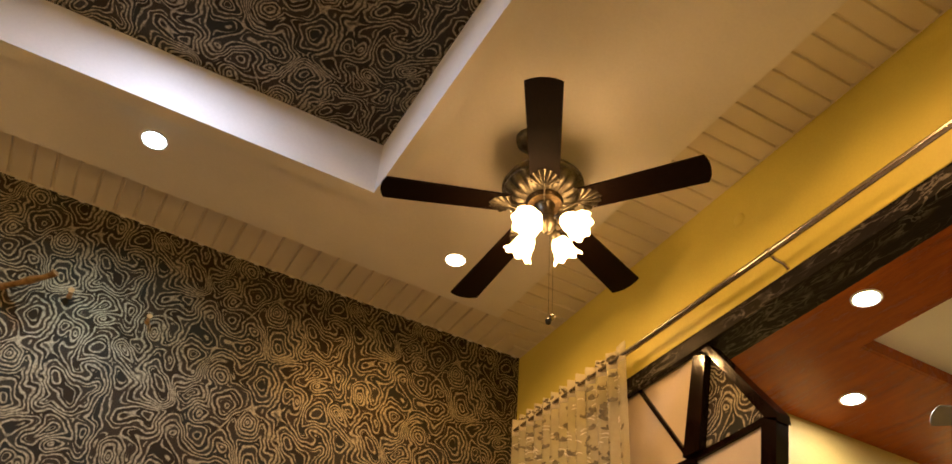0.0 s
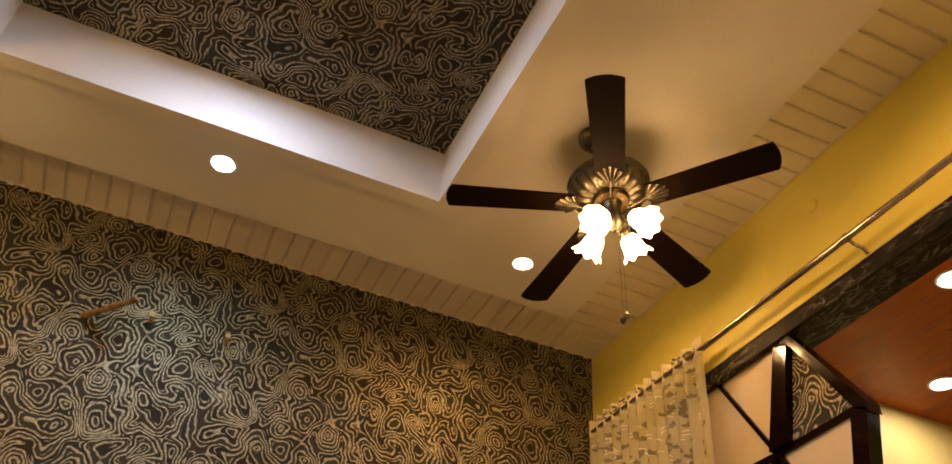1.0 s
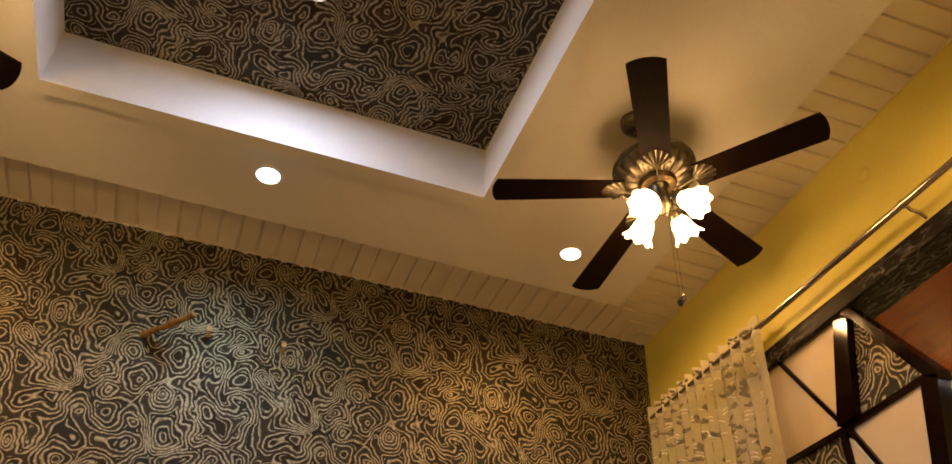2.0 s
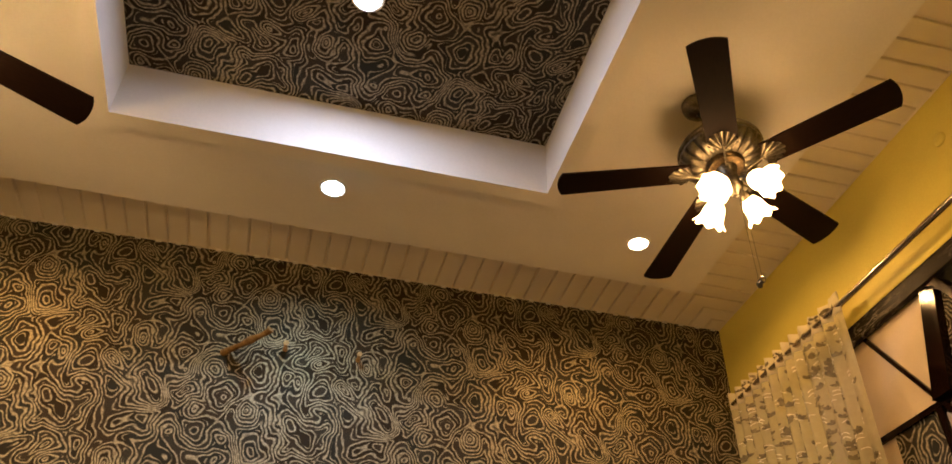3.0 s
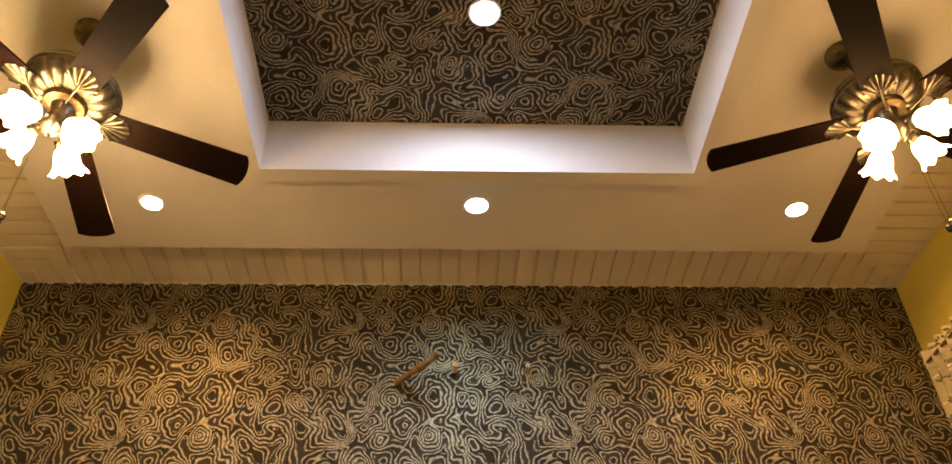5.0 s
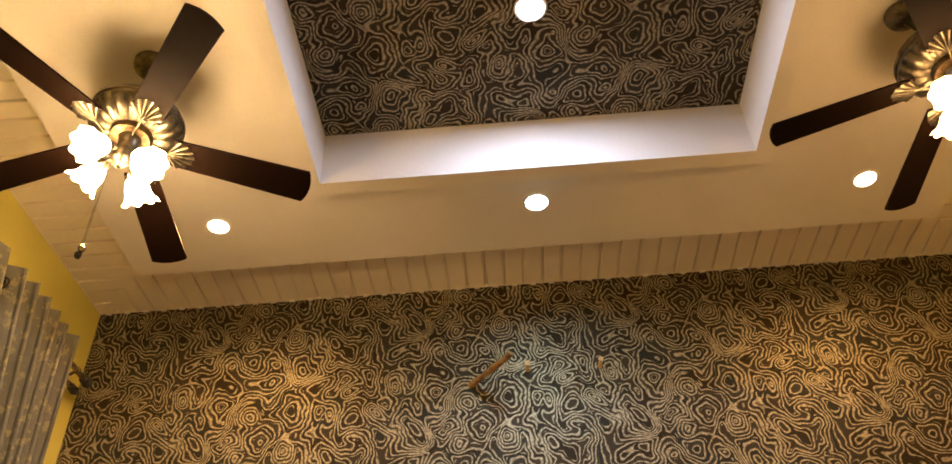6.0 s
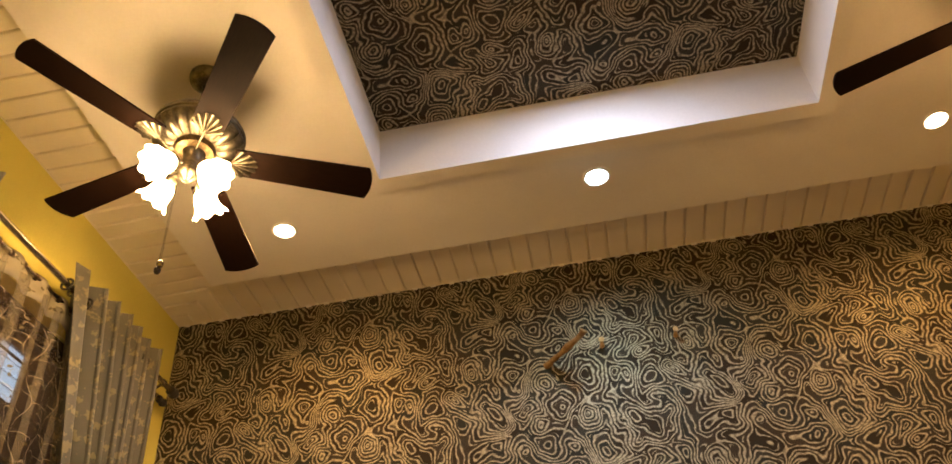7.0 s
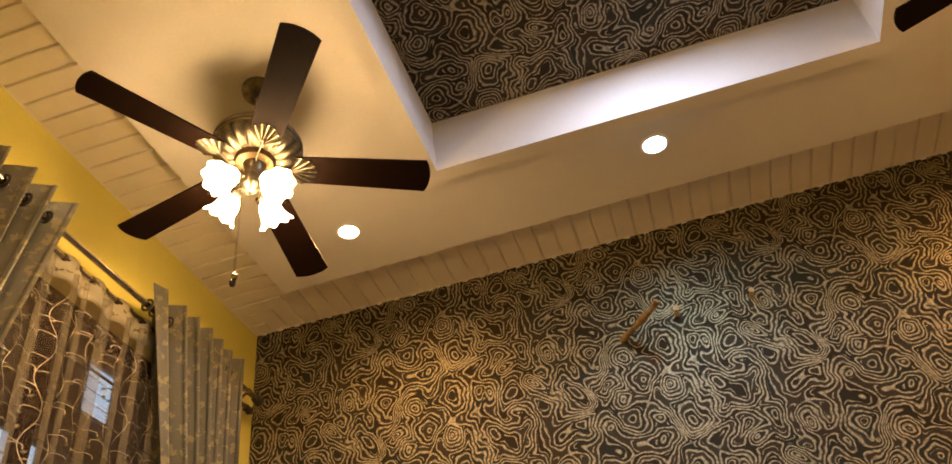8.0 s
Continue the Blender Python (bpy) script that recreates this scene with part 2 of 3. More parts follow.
SHADE = glow("lit_frosted_glass", (1.0, 0.555, 0.21), FAN_GLOW * 0.47)
BULB = glow("lit_bulb", (1.0, 0.555, 0.21), FAN_GLOW * 3.0)
BULB_STRONG = glow("bright_lit_bulb", (1.0, 0.62, 0.27), FAN_GLOW * 9)
SHADE_STRONG = glow("brightly_lit_frosted_glass", (1.0, 0.62, 0.27), FAN_GLOW * 1.52)
WARM_LED = glow("warm_led", (1.0, 0.78, 0.5), LED_GLOW)
COOL_LED = glow("cool_led", COOL_TONE, LED_GLOW)
COLD_LED = glow("cold_led", (0.70, 0.76, 1.0), COLD_GLOW)
FLOOR_LED = glow("next_room_led", (1.0, 0.90, 0.76), 225.0)
SHEER_CLOTH = sheer("sheer_cream_cloth", (0.50, 0.36, 0.25), 0.89)
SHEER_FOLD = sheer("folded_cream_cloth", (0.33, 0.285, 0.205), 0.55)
SHEER_DENSE = sheer("gathered_cream_cloth", (0.56, 0.51, 0.385), 0.22)
SHEER_LEAFY = sheer("leafy_cream_cloth", (0.62, 0.56, 0.35), 0.34)
SHEER_HEAD = sheer("cream_heading_cloth", (0.84, 0.78, 0.60), 0.10)
THREAD = shaded("pale_gold_thread", (0.66, 0.58, 0.42), (0.52, 0.44, 0.30), 30.0, (0.35, 0.5))
THREAD_WHITE = shaded("white_thread", (0.93, 0.88, 0.72), (0.84, 0.77, 0.60), 30.0, (0.35, 0.5))
LEAF_PRINT = shaded("dark_leaf_print", (0.17, 0.14, 0.06), (0.085, 0.068, 0.03), 40.0, (0.5, 0.7))
BROCADE = brocade("grey_gold_brocade")
NIGHT_WALL = shaded("dim_plaster_outside", (0.10, 0.075, 0.06), (0.06, 0.045, 0.035), 2.0, (0.7, 0.9))
LIT_PANE = glow("lit_pane_outside", (0.62, 0.78, 1.0), 0.5)
GLASS = material("clear_glass", (0.9, 0.95, 0.95), 0.03)
GLASS.node_tree.nodes["Principled BSDF"].inputs["Transmission Weight"].default_value = 1.0
FAN_GREY = shaded("grey_fan_paint", (0.16, 0.15, 0.14), (0.22, 0.2, 0.18), 10.0, (0.3, 0.5))


# ---- mesh helpers ----
def part(name, bm, mat, parent=None, label="", smooth=False, at=None):
    me = bpy.data.meshes.new(name)
    bmesh.ops.recalc_face_normals(bm, faces=bm.faces[:])
    bm.to_mesh(me)
    bm.free()
    me.materials.append(mat)
    if smooth:
        me.shade_smooth()
        me.set_sharp_from_angle(angle=radians(38))
    ob = new(name, me)
    if parent:
        ob.parent = parent
    if at is not None:
        ob.matrix_basis = at
    if label:
        tagged(ob, label)
    return ob


def thing(name, place, label, category, group=""):
    ob = new(name)
    ob.location = place
    ob.empty_display_size = 0.1
    return tagged(ob, label, category, group)


def box(bm, x0, x1, y0, y1, z0, z1, bevel=0.0):
    r = bmesh.ops.create_cube(bm, size=1.0, matrix=Matrix.LocRotScale(((x0 + x1) / 2, (y0 + y1) / 2, (z0 + z1) / 2), None, (abs(x1 - x0), abs(y1 - y0), abs(z1 - z0))))
    if bevel:
        edges = list({e for v in r["verts"] for e in v.link_edges})
        bmesh.ops.bevel(bm, geom=edges, offset=bevel, segments=2, profile=0.5, affect="EDGES")
    return bm


def boxed(*size, bevel=0.0):
    return box(bmesh.new(), *size, bevel=bevel)


def lathe(profile, steps=32, wave=None, closed=False):
    """Turn (radius, height) pairs about z; wave(angle, i) scales the radius or lifts the height."""
    bm = bmesh.new()
    rings = []
    for i, (r, z) in enumerate(profile):
        ring = []
        for k in range(steps):
            a = 2 * math.pi * k / steps
            rr, zz = (r, z) if wave is None else wave(a, i, r, z)
            ring.append(bm.verts.new((rr * math.cos(a), rr * math.sin(a), zz)))
        rings.append(ring)
    for a, b in zip(rings, rings[1:]):
        for k in range(steps):
            bm.faces.new((a[k], a[(k + 1) % steps], b[(k + 1) % steps], b[k]))
    if closed:
        bm.faces.new(rings[0])
        bm.faces.new(rings[-1])
    return bm


def tube(points, radius, sides=8, bm=None, taper=None):
    bm = bm or bmesh.new()
    pts = [Vector(p) for p in points]
    rings = []
    for i, p in enumerate(pts):
        d = (pts[min(i + 1, len(pts) - 1)] - pts[max(i - 1, 0)]).normalized()
        u = d.cross(Vector((0.31, 0.17, 0.93)) if abs(d.z) < 0.9 else Vector((1, 0, 0))).normalized()
        w = d.cross(u)
        r = radius if taper is None else radius * taper[i]
        rings.append([bm.verts.new(p + r * (math.cos(2 * math.pi * k / sides) * u + math.sin(2 * math.pi * k / sides) * w)) for k in range(sides)])
    for a, b in zip(rings, rings[1:]):
        for k in range(sides):
            bm.faces.new((a[k], a[(k + 1) % sides], b[(k + 1) % sides], b[k]))
    bm.faces.new(rings[0])
    bm.faces.new(rings[-1])
    return bm


def slab(bm, ring, axis, lo, hi):
    """A prism: a ring of 2D points raised along an axis from lo to hi."""
    def at(p, h):
        c = list(p)
        c.insert(axis, h)
        return bm.verts.new(c)
    a, b = [at(p, lo) for p in ring], [at(p, hi) for p in ring]
    bm.faces.new(a)
    bm.faces.new(b)
    for i in range(len(ring)):
        j = (i + 1) % len(ring)
        bm.faces.new((a[i], a[j], b[j], b[i]))
    return bm


def setting(ob, label, category):
    return tagged(ob, label, category, kind="structure")


# ---- the room ----
HALF, BACK, TOP, NEAR = 2.135, 3.4, 3.2, -1.2
FLAT_X, FLAT_Y0, FLAT_Y1, FLAT_Z = 1.785, 0.74, 3.018, 3.12
REC_MID, REC_X, REC_Y0, REC_Y1, REC_Z, REC_TOP = 0.02, 0.845, 1.32, 2.436, 3.046, 3.315
LIP = 0.07

setting(part("next_floor", boxed(HALF + 0.155, 5.6, NEAR - 0.2, BACK, -0.1, 0.0), PALE_TILE), "pale polished tile floor of the next room", "floor")
setting(part("floor", boxed(-HALF - 0.2, HALF + 0.15, NEAR - 0.2, BACK + 0.2, -0.1, 0.0), TILE), "brown polished stone tile floor", "floor")
setting(part("wall_back", boxed(-HALF - 0.15, HALF + 0.15, BACK, BACK + 0.15, 0, 3.5), PAPER_WALL), "wall papered with dark contour-ring wallpaper", "wall")
setting(part("wall_near", boxed(-HALF - 0.15, 5.6, NEAR - 0.15, NEAR, 0, 3.5), YELLOW), "plain yellow painted wall", "wall")

# left wall with its window opening
WIN_Y0, WIN_Y1, WIN_Z0, WIN_Z1 = 1.30, 2.96, 0.9, 2.68
bm = bmesh.new()
box(bm, -HALF - 0.15, -HALF, NEAR, WIN_Y0, 0, 3.5)
box(bm, -HALF - 0.15, -HALF, WIN_Y1, BACK, 0, 3.5)
box(bm, -HALF - 0.15, -HALF, WIN_Y0, WIN_Y1, WIN_Z1, 3.5)
box(bm, -HALF - 0.15, -HALF, WIN_Y0, WIN_Y1, 0, WIN_Z0)
setting(part("wall_left", bm, YELLOW), "yellow painted wall with a window opening", "wall")

# right wall with the wide opening to the next room
OPEN_Y0, OPEN_Y1, OPEN_Z = -0.4, 2.78, 2.585
bm = bmesh.new()
box(bm, HALF, HALF + 0.15, NEAR, OPEN_Y0, 0, 3.5)
box(bm, HALF, HALF + 0.15, OPEN_Y1, BACK, 0, 3.5)
box(bm, HALF, HALF + 0.15, OPEN_Y0, OPEN_Y1, OPEN_Z, 3.5)
setting(part("wall_right", bm, YELLOW), "yellow painted wall above a wide opening", "wall")
setting(part("trim", boxed(HALF - 0.012, HALF + 0.01, OPEN_Y0, OPEN_Y1, OPEN_Z - 0.020, OPEN_Z + 0.052, bevel=0.003), VENEER), "dark marbled veneer trim along the lintel", "trim")
setting(part("lintel_soffit", boxed(HALF + 0.012, HALF + 0.15, OPEN_Y0, OPEN_Y1, OPEN_Z - 0.012, OPEN_Z - 0.003), VENEER), "lintel underside faced with dark marbled veneer", "lintel")

# strip ceiling round the room: narrow strips square to each wall, mitred at the corners
PITCH = 0.091


def strip(bm, run, u0, u1, v0, v1):
    """One ceiling strip with a rounded lower face; run: the axis along which it lies."""
    g = 0.009
    n0 = len(bm.verts)
    ring = [(u0 + g * 0.4, TOP + 0.012), (u0 + g * 0.7, TOP + 0.002), (u0 + g, TOP + 0.0), (u1 - g, TOP + 0.0), (u1 - g * 0.7, TOP + 0.002), (u1 - g * 0.4, TOP + 0.012)]
    ends = []
    for v_of in (v0, v1):
        ends.append([bm.verts.new((v_of(u), u, z) if run == 0 else (u, v_of(u), z)) for u, z in ring])
    a, b = ends
    for i in range(len(ring) - 1):
        bm.faces.new((a[i], a[i + 1], b[i + 1], b[i]))


bm = bmesh.new()
count = int(2 * HALF / PITCH) + 1
for i in range(count):
    u0 = -HALF + i * PITCH
    u1 = min(u0 + PITCH, HALF)
    strip(bm, 1, u0, u1, lambda u: max(FLAT_Y1 - 0.05, BACK - max(0.0, HALF - abs(u)) * 1.0), lambda u: BACK)
rows_y = int((BACK - NEAR) / PITCH) + 1
for side in (-1, 1):
    for i in range(rows_y):
        u1 = BACK - i * PITCH
        u0 = max(u1 - PITCH, NEAR)
        inner = FLAT_X + 0.05
        strip(bm, 0, u0, u1, lambda u: side * max(inner, HALF - max(0.0, BACK - u)), lambda u: side * HALF)
box(bm, -HALF - 0.1, HALF + 0.1, NEAR, BACK + 0.1, TOP + 0.3, TOP + 0.4)
box(bm, -HALF, HALF, FLAT_Y1 - 0.06, BACK, TOP + 0.012, TOP + 0.03)
box(bm, -HALF, -FLAT_X + 0.06, NEAR, FLAT_Y1 - 0.06, TOP + 0.012, TOP + 0.03)
box(bm, FLAT_X - 0.06, HALF, NEAR, FLAT_Y1 - 0.06, TOP + 0.012, TOP + 0.03)
box(bm, -FLAT_X, FLAT_X, NEAR, FLAT_Y0, TOP, TOP + 0.03)
setting(part("ceiling", bm, PVC), "white plastic strip ceiling with grooves along the walls", "ceiling")


def square_ring(bm, inner, outer, z0, z1):
    """A flat frame in one piece; inner, outer: x0, x1, y0, y1."""
    def loop(r, z):
        x0, x1, y0, y1 = r
        return [bm.verts.new(c) for c in ((x0, y0, z), (x1, y0, z), (x1, y1, z), (x0, y1, z))]
    a, b, c, d = loop(inner, z0), loop(outer, z0), loop(outer, z1), loop(inner, z1)
    for p, q in ((a, b), (b, c), (c, d), (d, a)):
        for k in range(4):
            bm.faces.new((p[k], p[(k + 1) % 4], q[(k + 1) % 4], q[k]))
    return bm


w = LIP - 0.004
bm = square_ring(bmesh.new(), (REC_MID - REC_X - w, REC_MID + REC_X + w, REC_Y0 - w, REC_Y1 + w), (-FLAT_X, FLAT_X, FLAT_Y0, FLAT_Y1), FLAT_Z, TOP + 0.02)
setting(part("ceiling_drop", bm, WHITE), "white plastered dropped ceiling panel", "ceiling")
bm = square_ring(bmesh.new(), (REC_MID - REC_X, REC_MID + REC_X, REC_Y0, REC_Y1), (REC_MID - REC_X - LIP, REC_MID + REC_X + LIP, REC_Y0 - LIP, REC_Y1 + LIP), REC_Z, REC_TOP + 0.02)
setting(part("ceiling_tray", bm, WHITE), "white plastered frame round the ceiling recess", "ceiling")
setting(part("ceiling_recess", boxed(REC_MID - REC_X - 0.01, REC_MID + REC_X + 0.01, REC_Y0 - 0.01, REC_Y1 + 0.01, REC_TOP, REC_TOP + 0.015), PAPER_TOP), "recess papered with dark contour wallpaper", "ceiling")

bm = boxed(-HALF, HALF, BACK - 0.007, BACK - 0.0005, TOP - 0.001, TOP + 0.02)
box(bm, -HALF, -HALF + 0.006, NEAR, BACK - 0.007, TOP - 0.003, TOP + 0.02)
box(bm, HALF - 0.006, HALF, NEAR, BACK - 0.007, TOP - 0.003, TOP + 0.02)
setting(part("trim", bm, PVC), "thin white edging where strip ceiling meets the walls", "trim")
# white fixing clips along the top of the papered wall
bm = bmesh.new()
for i in range(count):
    x = -HALF + (i + 0.5) * PITCH
    if x < HALF - 0.02:
        box(bm, x - 0.012, x + 0.012, BACK - 0.013, BACK - 0.0005, TOP - 0.0075, TOP - 0.0015)
tagged(part("fixing_clips", bm, WHITE), "small white clips along the papered wall's top", "clip", kind="stuff")


# ---- downlights ----
def downlight(place, led, label, group="recessed ceiling lamps", r=0.05, watts=0.0, tone=(1, 1, 1)):
    ob = thing("downlight", place, label, "downlight", group)
    part("trim_ring", lathe([(r * 0.92, 0.001), (r * 0.96, -0.004), (r * 1.12, -0.005), (r * 1.2, -0.001), (r * 1.2, 0.001)], 32), WHITE, ob, smooth=True)
    part("diffuser", lathe([(0.0005, -0.0035), (r * 0.6, -0.0035), (r * 0.94, -0.0015)], 32), led, ob)
    if watts:
        lamp = bpy.data.lights.new("beam", "SPOT")
        lamp.energy, lamp.color, lamp.spot_size, lamp.spot_blend, lamp.shadow_soft_size = watts, tone, radians(174), 0.7, 0.014
        beam = new("beam", lamp)
        beam.parent, beam.location = ob, (0, 0, -0.008)
    return ob


downlight((-1.325, 2.722, FLAT_Z), WARM_LED, "round warm white lamp set in the white ceiling", r=0.046, watts=WARM_WATTS, tone=WARM_TONE)
downlight((1.387, 2.727, FLAT_Z), WARM_LED, "round warm white lamp set in the white ceiling", r=0.046, watts=WARM_WATTS, tone=WARM_TONE)
downlight((0.023, 2.72, FLAT_Z), COOL_LED, "round cool white lamp set in the white ceiling", r=0.05, watts=COOL_WATTS, tone=COOL_TONE)
downlight((1.40, 1.03, FLAT_Z), WARM_LED, "round warm white lamp set in the white ceiling", r=0.046, watts=WARM_WATTS, tone=WARM_TONE)
downlight((-1.33, 1.03, FLAT_Z), WARM_LED, "round warm white lamp set in the white ceiling", r=0.046, watts=WARM_WATTS, tone=WARM_TONE)
downlight((0.028, 1.895, REC_TOP), COLD_LED, "round cool white lamp in the papered recess", r=0.05)


# ---- ceiling fans ----
def blade_mesh(r0, r1, w0, w1, thick):
    ring = [(r0, -w0 / 2)]
    for k in range(13):
        f = k / 6 - 1
        ring.append((r1 - 0.016 * abs(f) ** 2.2, w1 / 2 * f))
    ring.append((r0, w0 / 2))
    bm = slab(bmesh.new(), ring, 2, 0, thick)
    return bm


def shell_mesh():
    """A ribbed palmette on a short neck, with which a blade is held."""
    bm = bmesh.new()
    lobes, n = 7, 56
    rows = []
    for i in range(7):
        f = i / 6
        row = []
        for k in range(n + 1):
            a = radians(-72 + 144 * k / n)
            rib = abs(math.sin(math.pi * lobes * k / n))
            rad = 0.086 * f * (0.86 + 0.14 * rib) * (1 - 0.12 * (abs(a) / radians(72)) ** 2)
            row.append(bm.verts.new((0.135 + rad * math.cos(a), rad * math.sin(a) * 0.72, -0.006 - 0.011 * rib * f ** 0.6 + 0.010 * f * f)))
        rows.append(row)
    for a, b in zip(rows, rows[1:]):
        for k in range(n):
            bm.faces.new((a[k], a[k + 1], b[k + 1], b[k]))
    tube([(0.085, 0, -0.03), (0.11, 0, -0.022), (0.135, 0, -0.012), (0.16, 0, -0.009)], 0.003, 8, bm)
    return bm


def shade_mesh():
    prof = [(0.017, 0.0), (0.020, 0.006), (0.030, 0.018), (0.037, 0.037), (0.039, 0.056), (0.043, 0.072), (0.053, 0.087), (0.057, 0.090), (0.053, 0.088), (0.040, 0.072), (0.034, 0.05), (0.025, 0.02)]

    def wave(a, i, r, z):
        f = max(0.0, (z - 0.025) / 0.065)
        return r * (1 + 0.05 * f * math.cos(8 * a)), z + 0.006 * f * math.cos(8 * a)
    return lathe([(r * 0.95, z * 0.95) for r, z in prof], 64, wave)


def ceiling_fan(canopy, hub, tilt, size, reach, blades, pitch, lamp_turn, glass, bulb, knob):
    """A fan hung from its canopy; hub: the middle of the blades; blades: each one's turn and droop."""
    ob = thing("ceiling_fan", canopy, "antique brass ceiling fan, five dark blades, four lit tulip shades", "ceiling fan", "ceiling fans")
    base = Vector(canopy)
    part("canopy", lathe([(0.0005, 0.006), (0.06, 0.006), (0.06, -0.012), (0.056, -0.028), (0.042, -0.044), (0.02, -0.052), (0.012, -0.054)], 32), BRASS, ob, smooth=True)
    level = Matrix.Translation(Vector(hub) - base) @ pose(0, 0, 0, *tilt)
    body = level @ Matrix.Scale(size, 4)
    part("downrod", tube([(0, 0, -0.04), (Vector(hub) - base) + Vector((0, 0, 0.15 * size))], 0.011, 16), BRASS, ob, smooth=True)
    z = 0.085
    part("motor_housing", lathe([(0.011, z + 0.07), (0.026, z + 0.068), (0.034, z + 0.055), (0.06, z + 0.05), (0.11, z + 0.042), (0.138, z + 0.03), (0.146, z + 0.016), (0.146, z + 0.004), (0.140, z - 0.002)], 48), BRASS, ob, smooth=True, at=body)

    def flute(a, i, r, h):
        f = (0.1, 0.9, 1.2, 1.2, 1.0, 0.6, 0.0)[i]
        petal = abs(math.sin(9 * a)) ** 0.6
        return r * (1 + 0.06 * f * petal), h - 0.009 * f * petal
    part("fluted_bowl", lathe([(0.141, z), (0.139, z - 0.008), (0.128, z - 0.022), (0.110, z - 0.036), (0.090, z - 0.046), (0.072, z - 0.052), (0.060, z - 0.054)], 140, flute), BRASS, ob, smooth=True, at=body)
    part("switch_collar", lathe([(0.064, z - 0.048), (0.066, z - 0.060), (0.060, z - 0.072), (0.044, z - 0.076), (0.036, z - 0.076)], 40), DARK_BRASS, ob, "darkened brass collar", smooth=True, at=body)
    part("light_stem", lathe([(0.036, z - 0.072), (0.030, z - 0.09), (0.026, z - 0.11), (0.032, z - 0.13), (0.036, z - 0.15), (0.030, z - 0.172), (0.016, z - 0.186), (0.010, z - 0.196), (0.0005, z - 0.198)], 32), BRASS, ob, smooth=True, at=body)
    blade = shell = None
    for turn, droop in blades:
        m = level @ pose(0, 0, 0, 0, 0, turn) @ pose(0, 0, 0, 0, droop, 0) @ pose(0, 0, 0, pitch)
        held = pose(-0.022, 0, 0) @ Matrix.Scale(size, 4)
        if blade is None:
            blade = part("blade", blade_mesh(0.128 * size, reach, 0.098 * size, 0.126, 0.007), BLADE, ob, "dark walnut blade", at=m)
            shell = part("blade_bracket", shell_mesh(), BRASS, blade, "ribbed brass shell bracket", smooth=True, at=held)
        else:
            b = tagged(new("blade", blade.data), "dark walnut blade")
            b.parent, b.matrix_basis = ob, m
            s = tagged(new("blade_bracket", shell.data), "ribbed brass shell bracket")
            s.parent, s.matrix_basis = b, held
    shade = None
    for k in range(4):
        arm = part("lamp_arm", tube([(0.02, 0, 0), (0.036, 0, 0.008), (0.05, 0, 0.004), (0.058, 0, -0.006)], 0.008, 10), BRASS, ob, smooth=True, at=body @ pose(0, 0, z - 0.155, 0, 0, lamp_turn + 90 * k))
        tip = pose(0.056, 0, -0.003, 0, 180 - 44, 0)
        part("socket", lathe([(0.0005, -0.006), (0.014, -0.004), (0.018, 0.004), (0.020, 0.012), (0.020, 0.02), (0.016, 0.022)], 24), BRASS, arm, smooth=True, at=tip)
        if shade is None:
            shade = part("glass_shade", shade_mesh(), glass, arm, "lit frosted tulip glass shade", smooth=True, at=tip @ pose(0, 0, 0.014))
        else:
            s = tagged(new("glass_shade", shade.data), "lit frosted tulip glass shade")
            s.parent, s.matrix_basis = arm, tip @ pose(0, 0, 0.014)
        part("bulb", lathe([(0.0005, 0.066), (0.010, 0.062), (0.016, 0.05), (0.016, 0.035), (0.010, 0.02), (0.009, 0.012)], 16), bulb, arm, "lit frosted bulb", smooth=True, at=tip)
    start = Vector((knob[0], knob[1], hub[2] - 0.07 * size)) - base
    for dx, dy, dz, metal in ((0.0, 0.0, 0.0, CHROME), (-0.01, 0.008, -0.016, BLACK)):
        end = Vector(knob) - base + Vector((dx, dy, dz))
        cord = part("pull_cord", tube([start + Vector((dx, dy, 0)), end + Vector((0, 0, 0.018))], 0.0005, 6), CORD, ob)
        part("knob", lathe([(0.0005, 0.016), (0.0025, 0.015), (0.004, 0.009), (0.008, 0.007), (0.0105, 0.002), (0.007, -0.001), (0.010, -0.005), (0.007, -0.012), (0.0005, -0.013)], 16), metal, cord, smooth=True, at=Matrix.Translation(end))
    return ob


ceiling_fan((1.275, 1.90, FLAT_Z), (1.372, 1.952, 2.855), (-2.4, -4.5, 0), 1.06, 0.606, ((23.3, 2.0), (91.9, 2.7), (162.3, -0.8), (237.0, -1.2), (311.9, -0.4)), -7.9, 24, SHADE, BULB, (1.405, 1.945, 2.385))
ceiling_fan((-1.290, 1.862, FLAT_Z), (-1.305, 1.895, 2.77), (-2.4, 3.2, 0), 1.04, 0.588, ((25.3, -1.7), (96.0, 1.0), (166.0, 1.5), (239.3, 0.7), (311.3, -2.0)), -10.4, 74, SHADE_STRONG, BULB_STRONG, (-1.333, 1.882, 2.325))


# ---- the papered wall's stubs ----
def stick(name, points, radius, label, category, mat=TWIG):
    n = len(points)
    return tagged(part(name, tube(points, radius, 10, taper=[0.8 + 0.25 * math.sin(2.3 * i + 1) for i in range(n)]), mat, smooth=True), label, category)


